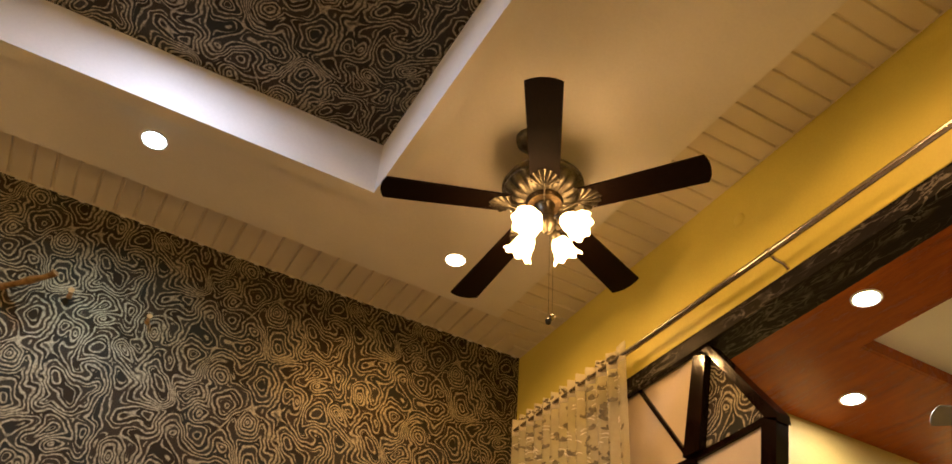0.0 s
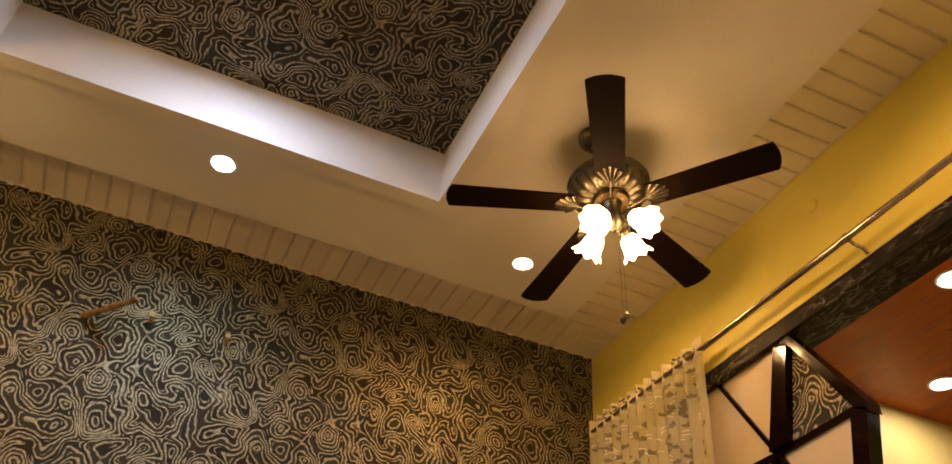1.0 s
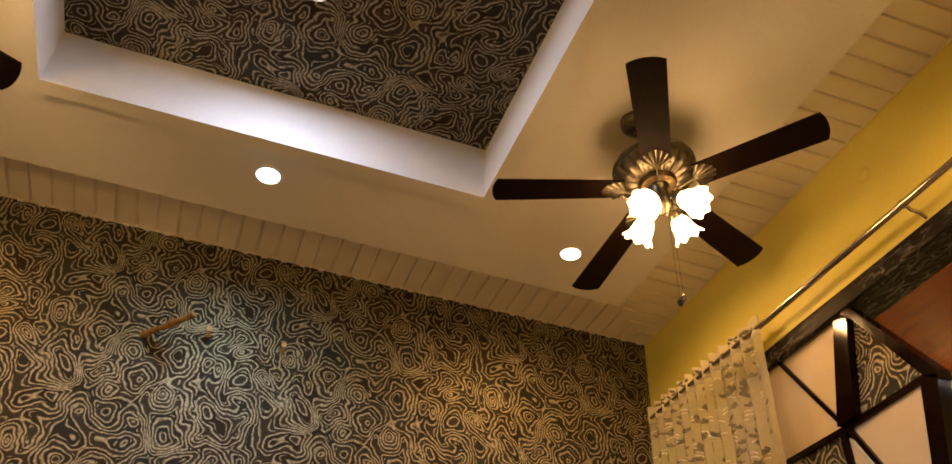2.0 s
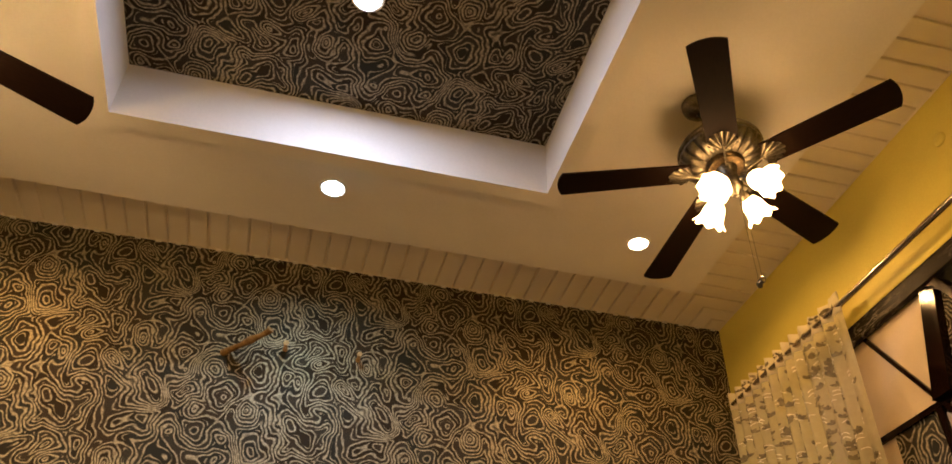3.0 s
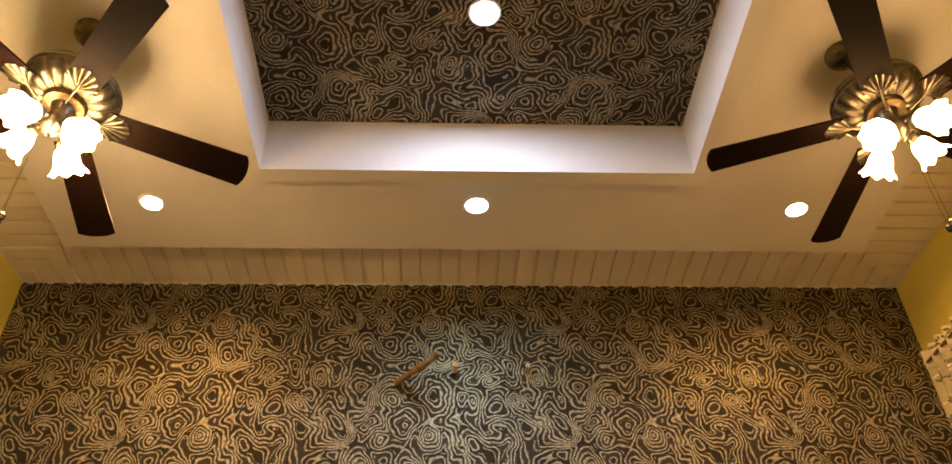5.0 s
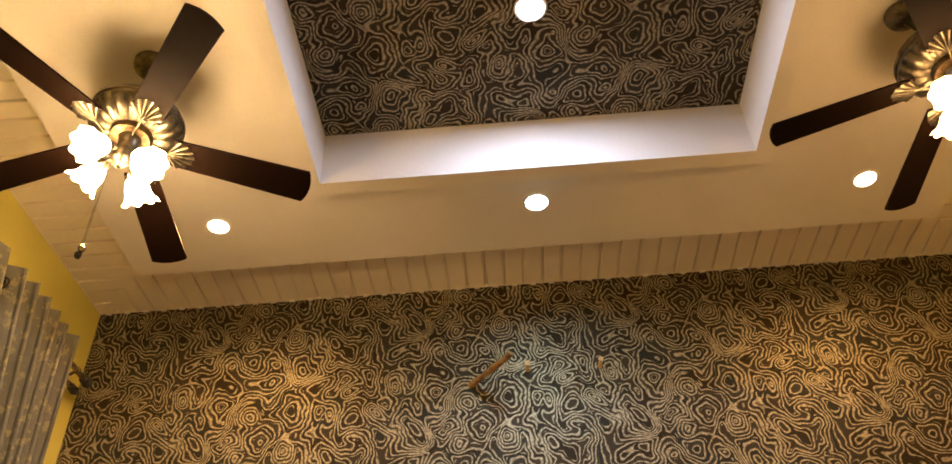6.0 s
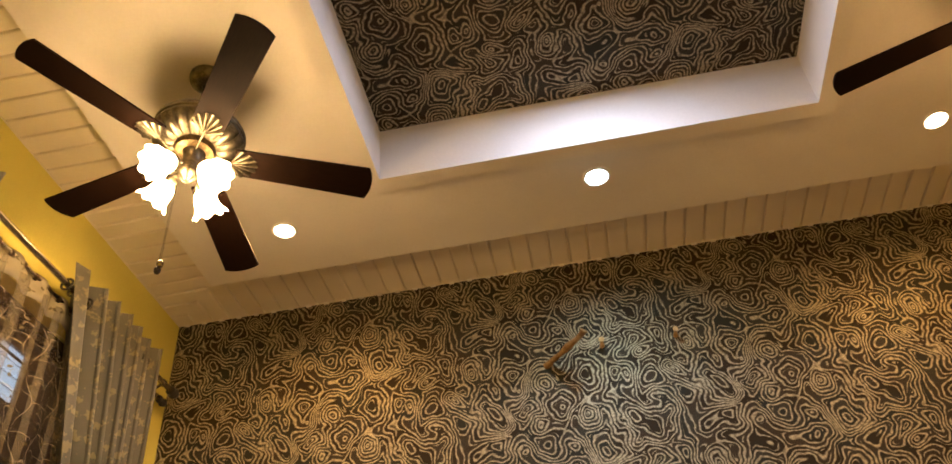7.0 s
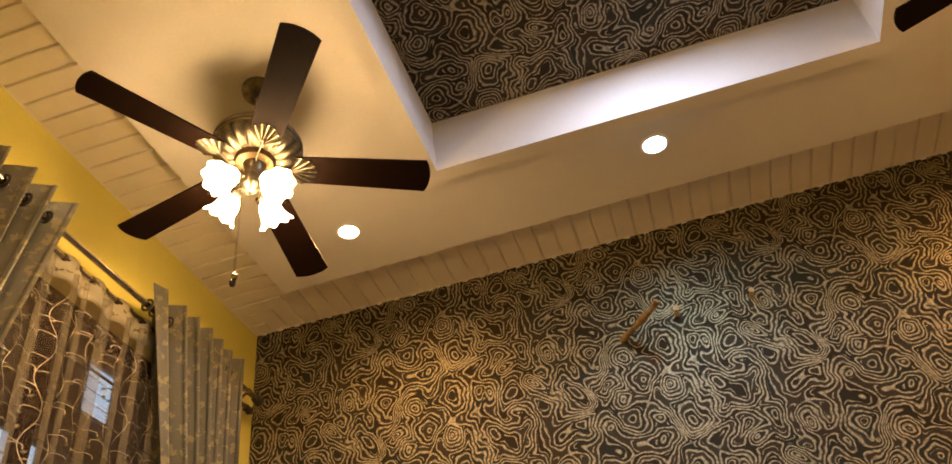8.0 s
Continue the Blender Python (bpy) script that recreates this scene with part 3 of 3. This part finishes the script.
stick("branch_peg", [(-0.320, BACK + 0.006, 2.664), (-0.286, BACK - 0.03, 2.671), (-0.248, BACK - 0.07, 2.673), (-0.210, BACK - 0.11, 2.681), (-0.172, BACK - 0.15, 2.683), (-0.140, BACK - 0.185, 2.690), (-0.132, BACK - 0.195, 2.698)], 0.0175, "short dry branch standing out of the papered wall", "branch")
for x, z, r in ((-0.060, 2.722, 0.0125), (0.266, 2.718, 0.0115)):
    stick("wooden_peg", [(x, BACK + 0.004, z), (x, BACK - 0.02, z), (x, BACK - 0.04, z + 0.001), (x, BACK - 0.058, z + 0.001)], r, "short wooden peg standing out of the papered wall", "peg", PEG)



# ---- curtains ----
class Fold:
    """The shape of a hanging cloth: run s along the wall, height z."""

    def __init__(self, x, y0, y1, side, amp, period, seed, tie=0, top=2.845, lap=0.14, loose=0.0, wander=0.15):
        self.lap, self.loose, self.wander = lap, loose, wander
        self.x, self.y0, self.y1, self.side, self.amp, self.period, self.seed, self.tie, self.top = x, y0, y1, side, amp, period, seed, tie, top

    def __call__(self, s, z, out=0.0):
        n = noise.noise(Vector((s * 6 + self.seed, z * 0.5, 0.3)))
        ph = 2 * math.pi * ((s - self.loose * 0.1 * (1 - math.exp(-s / 0.1))) / self.period + self.wander * n)
        a = self.amp * (1 + 0.35 * noise.noise(Vector((s * 9, self.seed, z * 0.5))))
        x = a * math.sin(ph) + 0.15 * a * math.sin(2 * ph + 1) + out
        run = s + self.lap * self.period * math.sin(2 * ph)
        held = 0.5 * min(1.0, max(0.0, (self.top - z) / 1.4))
        if self.tie < 0:
            run *= 1 - held
        elif self.tie > 0:
            run = (self.y1 - self.y0) * held + run * (1 - held)
        return Vector((self.x - self.side * x, self.y0 + run, z))


def cloth_mesh(fold, z0, z1, per_fold=14, rows=14, wavy=0.0):
    bm = bmesh.new()
    length = fold.y1 - fold.y0
    n = max(8, int(length / fold.period * per_fold))
    grid = []
    for j in range(rows + 1):
        grid.append([bm.verts.new(fold(length * i / n, z0 + (z1 - z0) * j / rows + (wavy * math.cos(2 * math.pi * length * i / n / fold.period) if j == rows else 0.0))) for i in range(n + 1)])
    for a, b in zip(grid, grid[1:]):
        for i in range(n):
            bm.faces.new((a[i], a[i + 1], b[i + 1], b[i]))
    return bm


def thicken(ob, t):
    mod = ob.modifiers.new("thickness", "SOLIDIFY")
    mod.thickness = t
    return ob


def vines(fold, z0, z1, columns, rng, long_stems):
    """Embroidered stems with side curls (one mesh) and small leaves (another)."""
    stem, leaf = bmesh.new(), bmesh.new()
    length = fold.y1 - fold.y0

    def ribbon(path, w):
        path = [(min(max(s, 0.004), length - 0.004), z) for s, z in path]
        prev = None
        for i, (s, z) in enumerate(path):
            s2, z2 = path[min(i + 1, len(path) - 1)]
            s1, z1_ = path[max(i - 1, 0)]
            d = Vector((s2 - s1, z2 - z1_)).normalized()
            a = stem.verts.new(fold(s - d.y * w, z + d.x * w, 0.003))
            b = stem.verts.new(fold(s + d.y * w, z - d.x * w, 0.003))
            if prev:
                stem.faces.new((prev[0], a, b, prev[1]))
            prev = (a, b)

    def blade_leaf(s, z, ang, size):
        c, q = math.cos(ang), math.sin(ang)
        s = min(max(s, size + 0.002), length - size - 0.002)
        pts = [(0, 0), (0.35, 0.24), (0.7, 0.2), (1, 0), (0.7, -0.2), (0.35, -0.24)]
        leaf.faces.new([leaf.verts.new(fold(s + size * (c * u - q * v), z + size * (q * u + c * v), 0.004)) for u, v in pts])

    for col in range(columns):
        s0 = length * (col + 0.5) / columns + rng.uniform(-0.01, 0.01) if long_stems else fold.period * (col + 0.25)
        z = z1 - 0.11 - rng.uniform(0, 0.05)
        ph = rng.uniform(0, 6)
        reach = min(0.055, length / columns * 0.62)
        main = []
        while z > max(z0, 1.2):
            main.append((s0 + (0.019 if long_stems else 0.008) * math.sin(z * 27 + ph), z))
            z -= 0.012
        if long_stems:
            ribbon(main, 0.0008)
        side = 1
        for i in range(2, len(main) - 2, 4) if long_stems else ():
            s, z = main[i]
            z += rng.uniform(-0.015, 0.015)
            curl = []
            for k in range(9):
                f = k / 8
                curl.append((s + side * reach * math.sin(f * 1.75), z + 0.042 * f - 0.05 * f * f))
            ribbon(curl, 0.0010)
            e = curl[-1]
            if rng.random() < 0.8:
                turn = rng.uniform(0, 6.28)
                for da in (-0.75, 0.0, 0.75):
                    blade_leaf(e[0] + side * 0.006, e[1] - 0.012, turn + da, 0.012)
            side = -side
    if not long_stems:
        for k in range(360):
            at, z = rng.uniform(0.01, length - 0.01), rng.uniform(1.7, z1 - 0.11)
            turn, size = rng.choice((0.9, 1.6, 2.3)) + rng.uniform(-0.4, 0.4), rng.uniform(0.019, 0.027)
            for da in (-0.75, 0.0, 0.75):
                blade_leaf(at, z, turn + da, size)
        for k in range(260):
            at, z = rng.uniform(0.01, length - 0.03), rng.uniform(1.7, z1 - 0.12)
            wide, rise = rng.uniform(0.014, 0.034), rng.uniform(-0.012, 0.012)
            for drop in (0.0, 0.017)[:rng.randint(1, 2)]:
                ribbon([(at + wide * f / 6, z - drop + rise * f / 6 + 0.007 * math.sin(math.pi * f / 6)) for f in range(7)], 0.0014)
    return stem, leaf


rng = random.Random(4)


def sheer_curtain(name, fold, z0, z1, head, cloth, columns, label, pleats=()):
    ob = thing(name, (fold.x, (fold.y0 + fold.y1) / 2, z1), label, "curtain", "sheer curtains")
    back = Matrix.Translation(-ob.location)
    part("cloth", cloth_mesh(fold, z0, z1 - head, 12, 16), cloth, ob, smooth=True, at=back)
    thicken(part("heading", cloth_mesh(fold, z1 - head, z1, 12, 3, 0.006), SHEER_HEAD if cloth is SHEER_LEAFY else SHEER_DENSE, ob, "cream gathered heading band", smooth=True, at=back), 0.002)
    stem, leaf = vines(fold, z0, z1, columns, rng, cloth is SHEER_CLOTH)
    tagged(part("embroidery", stem, THREAD if cloth is SHEER_CLOTH else THREAD_WHITE, ob, "pale embroidered stems", at=back), kind="stuff")
    step = 0.031 if cloth is SHEER_LEAFY else 0.028
    big = 0.027 if cloth is SHEER_LEAFY else 0.017
    for k in range(1, int((fold.y1 - fold.y0) / step) - 1):
        s, z = (k + 0.5) * step, z1 - head * rng.uniform(0.2, 0.8)
        for t in range(rng.randint(2, 4)):
            a, r = 1.7 * t + rng.uniform(0, 1), big * rng.uniform(0.7, 1.05)
            pts = [(0, 0), (0.3, 0.22), (0.65, 0.22), (1, 0), (0.65, -0.22), (0.3, -0.22)]
            leaf.faces.new([leaf.verts.new(fold(s + r * (math.cos(a) * u - math.sin(a) * v), z + r * (math.sin(a) * u + math.cos(a) * v), 0.004)) for u, v in pts])
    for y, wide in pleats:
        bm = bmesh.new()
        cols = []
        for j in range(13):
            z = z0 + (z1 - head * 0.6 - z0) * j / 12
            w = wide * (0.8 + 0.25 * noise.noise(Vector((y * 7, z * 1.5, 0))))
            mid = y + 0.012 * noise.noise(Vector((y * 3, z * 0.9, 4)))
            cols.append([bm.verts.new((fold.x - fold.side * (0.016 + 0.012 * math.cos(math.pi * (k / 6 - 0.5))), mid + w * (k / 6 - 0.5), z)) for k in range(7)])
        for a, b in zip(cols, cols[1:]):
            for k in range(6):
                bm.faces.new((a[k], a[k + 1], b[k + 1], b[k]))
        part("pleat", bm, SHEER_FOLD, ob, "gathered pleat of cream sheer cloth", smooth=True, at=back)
    tagged(part("leaf_print", leaf, LEAF_PRINT, ob, "small dark printed leaves", at=back), kind="stuff")
    return ob


def brocade_curtain(fold, z0, z1, rod_x, rod_z, label):
    ob = thing("curtain", (fold.x, (fold.y0 + fold.y1) / 2, z1), label, "curtain", "grey curtains")
    back = Matrix.Translation(-ob.location)
    thicken(part("cloth", cloth_mesh(fold, z0, z1, 18, 18, 0.004), BROCADE, ob, smooth=True, at=back), 0.003)
    n = int((fold.y1 - fold.y0) / fold.period * 2)
    for k in range(n):
        s = (k + 0.5) * fold.period / 2
        bm = lathe([(0.020, -0.004), (0.026, -0.004), (0.029, 0.0), (0.026, 0.004), (0.020, 0.004), (0.018, 0.0), (0.020, -0.004)], 20)
        part("grommet", bm, BLACK, ob, "dark metal grommet", smooth=True, at=back @ pose(rod_x, fold.y0 + s, rod_z, 90, 0, 0))
    return ob


def curtain_rod(x, z, y0, y1, wall, r, mat, brackets, label, finial=True):
    ob = thing("curtain_rod", (x, (y0 + y1) / 2, z), label, "curtain rod")
    back = Matrix.Translation(-ob.location)
    part("rod", tube([(x, y0, z), (x, y1, z)], r, 16), mat, ob, smooth=True, at=back)
    if finial:
        part("finial", lathe([(r, 0.0), (r * 1.8, 0.004), (r * 1.8, 0.016), (r * 1.2, 0.022), (r * 2.1, 0.04), (r * 1.4, 0.06), (0.0005, 0.066)], 16), BLACK, ob, smooth=True, at=back @ pose(x, y1 - 0.005, z, -90, 0, 0))
    for y in brackets:
        part("bracket", tube([(x, y, z + 0.001), (x + (wall - x) * 0.3, y, z - r - 0.004), (x + (wall - x) * 0.75, y, z - r - 0.006), (wall, y, z - 0.035)], 0.007, 8), mat, ob, smooth=True, at=back)
        part("ring_clamp", lathe([(r, -0.006), (r + 0.004, -0.006), (r + 0.004, 0.006), (r, 0.006)], 16), mat, ob, smooth=True, at=back @ pose(x, y, z, 90, 0, 0))
    return ob


curtain_rod(2.05, 2.69, 0.2, 3.32, HALF, 0.0125, CHROME, (0.7, 1.557, 3.29), "long brushed steel curtain rod on the yellow wall", False)
sheer_curtain("sheer_curtain", Fold(2.05, 2.375, 3.27, 1, 0.014, 0.069, 1.0, lap=0.04, loose=0.5, wander=0.26), 0.05, 2.745, 0.085, SHEER_LEAFY, 13, "cream sheer curtain with dark leaves, hanging by the papered wall")

curtain_rod(-2.045, 2.758, 0.6, 3.27, -HALF, 0.0125, CHROME, (1.2, 3.2), "polished steel front curtain rod over the window")
loops = curtain_rod(-2.095, 2.722, 0.6, 3.27, -HALF, 0.010, CHROME, (1.25, 3.24), "polished steel rear curtain rod over the window")
for k in range(20):
    part("loop_ring", lathe([(0.0105, -0.008), (0.0135, -0.007), (0.0145, 0.0), (0.0135, 0.007), (0.0105, 0.008)], 16), DARK_BRASS, loops, "dark metal ring", smooth=True, at=pose(0, 1.32 + k * 0.075 - (0.6 + 3.27) / 2, 0, 90, 0, 0))
sheer_curtain("sheer_curtain", Fold(-2.095, 1.25, 2.80, -1, 0.014, 0.15, 5.0, lap=0.03), 0.05, 2.735, 0.10, SHEER_CLOTH, 19, "sheer embroidered curtain before the dark window", ((1.62, 0.05), (1.80, 0.03), (1.93, 0.05), (2.06, 0.035), (2.115, 0.03), (2.235, 0.07), (2.36, 0.035), (2.45, 0.06), (2.58, 0.04), (2.68, 0.06)))
brocade_curtain(Fold(-2.045, 2.385, 3.12, -1, 0.06, 0.093, 2.0, 1, loose=0.9), 0.04, 2.845, -2.045, 2.758, "grey-green brocade curtain with gold flowers, beside the papered wall")
brocade_curtain(Fold(-2.045, 1.25, 1.94, -1, 0.06, 0.10, 7.0, -1), 0.04, 2.845, -2.045, 2.758, "grey-green brocade curtain with gold flowers, drawn aside the window")

# ---- window and the dark outside ----
win = setting(new("window_1"), "dark window with a painted frame and bars", "window")
win.location = (-HALF - 0.09, (WIN_Y0 + WIN_Y1) / 2, WIN_Z0)
back = Matrix.Translation(-win.location)
bm = bmesh.new()
X0, X1 = -HALF - 0.12, -HALF - 0.06
box(bm, X0, X1, WIN_Y0, WIN_Y0 + 0.05, WIN_Z0, WIN_Z1, 0.004)
box(bm, X0, X1, WIN_Y1 - 0.05, WIN_Y1, WIN_Z0, WIN_Z1, 0.004)
box(bm, X0, X1, WIN_Y0 + 0.05, WIN_Y1 - 0.05, WIN_Z1 - 0.05, WIN_Z1, 0.004)
box(bm, X0, X1, WIN_Y0 + 0.05, WIN_Y1 - 0.05, WIN_Z0, WIN_Z0 + 0.05, 0.004)
box(bm, X0 + 0.005, X1 - 0.005, (WIN_Y0 + WIN_Y1) / 2 - 0.03, (WIN_Y0 + WIN_Y1) / 2 + 0.03, WIN_Z0 + 0.05, WIN_Z1 - 0.05, 0.004)
part("window_frame", bm, DARK_WOOD, win, at=back)
for y0, y1 in ((WIN_Y0 + 0.05, (WIN_Y0 + WIN_Y1) / 2 - 0.03), ((WIN_Y0 + WIN_Y1) / 2 + 0.03, WIN_Y1 - 0.05)):
    pane = part("pane", boxed(-HALF - 0.092, -HALF - 0.087, y0, y1, WIN_Z0 + 0.05, WIN_Z1 - 0.05), GLASS, win, at=back)
    pane.visible_shadow = False
for k in range(9):
    z = WIN_Z0 + 0.2 + k * 0.18
    part("grille_bar", tube([(-HALF - 0.135, WIN_Y0, z), (-HALF - 0.135, WIN_Y1, z)], 0.006, 8), BLACK, win, at=back)
for y, z, w, h, n in ((5.02, 4.25, 0.30, 0.42, 4), (4.32, 3.45, 0.42, 0.3, 2)):
    lit = setting(new("window_2" if n == 4 else "window_3"), "small lit louvred window of the house outside", "window")
    lit.location = (-4.49, y, z)
    for k in range(n):
        part("pane", boxed(0.0, 0.02, -w / 2, w / 2, -h / 2 + k * h / n + 0.012, -h / 2 + (k + 1) * h / n - 0.012, bevel=0.003), LIT_PANE, lit)
    part("window_frame", box(box(boxed(-0.005, 0.03, -w / 2 - 0.03, -w / 2, -h / 2 - 0.03, h / 2 + 0.03), -0.005, 0.03, w / 2, w / 2 + 0.03, -h / 2 - 0.03, h / 2 + 0.03), -0.005, 0.03, -w / 2, w / 2, h / 2, h / 2 + 0.03), BLACK, lit)
setting(part("backdrop", boxed(-4.6, -4.5, -1.5, 7.0, 0, 7.0), NIGHT_WALL), "unlit plaster wall outside the window", "wall")


# ---- opening to the next room ----
def partition():
    ob = thing("partition_screen", (HALF + 0.07, 2.05, 0), "dark wood partition screen with cream and papered triangular panels", "partition screen")
    back = Matrix.Translation(-ob.location)
    x0, x1 = HALF + 0.015, HALF + 0.055
    xf = x0 - 0.006
    P = (2.15, 2.163)

    def board(name, ring, lo, hi, mat=DARK_WOOD, label=""):
        return part(name, slab(bmesh.new(), ring, 0, lo, hi), mat, ob, label, at=back)

    def bar(name, a, b, w, lo, hi, mat=DARK_WOOD):
        d = Vector((b[0] - a[0], b[1] - a[1])).normalized() * w / 2
        q = Vector((-d.y, d.x))
        return board(name, [(a[0] + q.x, a[1] + q.y), (b[0] + q.x, b[1] + q.y), (b[0] - q.x, b[1] - q.y), (a[0] - q.x, a[1] - q.y)], lo, hi, mat)

    board("slanted_rail", [(2.035, 2.562), (1.985, 2.562), (1.718, 2.170), (1.718, 2.135), (1.768, 2.165), (1.998, 2.532)], xf - 0.012, x1)
    board("post", [(1.786, 2.176), (1.722, 2.150), (1.866, 1.5), (1.866, 0.0), (1.93, 0.0), (1.93, 1.5)], xf - 0.012, x1 - 0.004)
    board("mullion", [(2.062, 2.548), (1.998, 2.522), (2.085, 2.172), (2.172, 2.172)], xf - 0.022, x0 + 0.024)
    bar("thin_bar", (2.425, 2.575), (2.165, 2.175), 0.017, xf, x0 + 0.026)
    bar("thin_bar", P, (1.775, 2.172), 0.022, xf, x0 + 0.026)
    bar("thin_bar", (2.775, 2.178), P, 0.022, xf, x0 + 0.026)
    bar("thin_bar", P, (1.90, 1.70), 0.019, xf - 0.002, x0 + 0.024)
    bar("thin_bar", (2.18, 2.16), (2.18, 1.62), 0.03, xf + 0.001, x0 + 0.025)
    bar("mid_rail", (2.775, 1.6), (1.92, 1.6), 0.05, xf, x1)
    lo, hi = x0 + 0.006, x0 + 0.022
    board("cream_panel", [(2.775, 2.57), (2.06, 2.57), P, (2.775, 2.17)], lo, hi, CREAM, "cream laminate panel")
    board("papered_panel", [(2.003, 2.535), (1.770, 2.17), (2.10, 2.17)], lo, hi, PAPER_SIDE, "panel with dark contour wallpaper")
    board("cream_panel", [(1.795, 2.176), (1.89, 1.70), (2.14, 2.155)], lo, hi, CREAM, "cream laminate panel")
    board("papered_panel", [(2.425, 2.17), (2.18, 2.16), (2.18, 1.95), (2.425, 1.72)], lo - 0.002, hi, PAPER_SIDE, "panel with dark contour wallpaper")
    board("cream_panel", [(2.775, 2.17), (2.425, 2.17), (2.425, 1.72), (2.19, 1.94), (2.19, 1.62), (2.775, 1.62)], lo, hi, CREAM, "cream laminate panel")
    board("cream_panel", [(2.17, 2.14), (1.925, 1.70), (1.92, 1.62), (2.17, 1.62)], lo, hi, CREAM, "cream laminate panel")
    board("lower_panel", [(2.775, 1.58), (1.92, 1.58), (1.92, 0.0), (2.775, 0.0)], lo, hi, CREAM, "cream laminate panel")
    return ob


partition()

NX0, NX1, NY1, NZ = HALF + 0.15, 5.4, 2.44, 2.75
WX0, WX1, WY0, WY1 = 2.846, 4.7, 0.0, 1.86
bm = bmesh.new()
box(bm, NX0, NX1, WY1, NY1, NZ, NZ + 0.03)
box(bm, NX0, NX1, NEAR, WY0, NZ, NZ + 0.03)
box(bm, NX0, WX0, WY0, WY1, NZ, NZ + 0.03)
box(bm, WX1, NX1, WY0, WY1, NZ, NZ + 0.03)
setting(part("next_ceiling", bm, ORANGE_WOOD), "glossy orange-brown wood laminate ceiling of the next room", "ceiling")
bm = square_ring(bmesh.new(), (WX0 + 0.012, WX1 - 0.012, WY0 + 0.012, WY1 - 0.012), (WX0 + 0.001, WX1 - 0.001, WY0 + 0.001, WY1 - 0.001), NZ + 0.001, NZ + 0.06)
setting(part("next_ceiling_edge", bm, ORANGE_WOOD), "orange-brown wood edge of the next room's ceiling recess", "ceiling")
setting(part("next_ceiling_tray", boxed(WX0, WX1, WY0, WY1, NZ + 0.06, NZ + 0.08), WHITE), "white plastered recess in the next room's ceiling", "ceiling")
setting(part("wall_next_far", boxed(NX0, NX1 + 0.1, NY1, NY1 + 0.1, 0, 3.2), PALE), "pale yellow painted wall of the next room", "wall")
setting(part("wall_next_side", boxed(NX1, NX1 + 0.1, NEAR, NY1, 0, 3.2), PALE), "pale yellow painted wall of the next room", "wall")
downlight((2.606, 1.608, NZ), FLOOR_LED, "round white lamp set in the wooden ceiling", "lamps of the wooden ceiling", 0.05)
downlight((3.163, 2.175, NZ), FLOOR_LED, "round white lamp set in the wooden ceiling", "lamps of the wooden ceiling", 0.05)

# unseen lamps, added out of view to brighten the next room's ceiling
for x, y in ((2.56, 0.35), (2.56, -0.75), (3.5, -0.6), (4.6, -0.6), (5.05, 0.4), (5.05, 1.6), (4.3, 2.17)):
    downlight((x, y, NZ), FLOOR_LED, "round white lamp set in the wooden ceiling", "lamps of the wooden ceiling", 0.05)


def plain_fan(place, turn):
    ob = thing("ceiling_fan", place, "grey three-bladed ceiling fan under the white recess", "ceiling fan")
    part("downrod", lathe([(0.045, 0.0), (0.045, -0.02), (0.014, -0.05), (0.012, -0.06), (0.012, -0.25)], 20), FAN_GREY, ob, smooth=True)
    part("motor", lathe([(0.0005, -0.21), (0.06, -0.215), (0.105, -0.24), (0.11, -0.27), (0.07, -0.30), (0.0005, -0.305)], 32), FAN_GREY, ob, smooth=True)
    data = None
    for k in range(3):
        at = pose(0, 0, -0.265, 0, 0, turn + 120 * k) @ pose(0, 0, 0, 10)
        if data is None:
            data = part("blade", blade_mesh(0.1, 0.6, 0.10, 0.13, 0.005), FAN_GREY, ob, at=at).data
        else:
            b = new("blade", data)
            b.parent, b.matrix_basis = ob, at


plain_fan((3.68, 1.50, NZ + 0.06), 143)

cover = tagged(part("cover_plate", lathe([(0.0005, 0.006), (0.02, 0.006), (0.026, 0.003), (0.028, 0.0)], 24), YELLOW, smooth=True, at=pose(HALF - 0.001, 1.735, 3.009, 0, -90, 0)), "round cover plate painted over on the yellow wall", "cover plate")
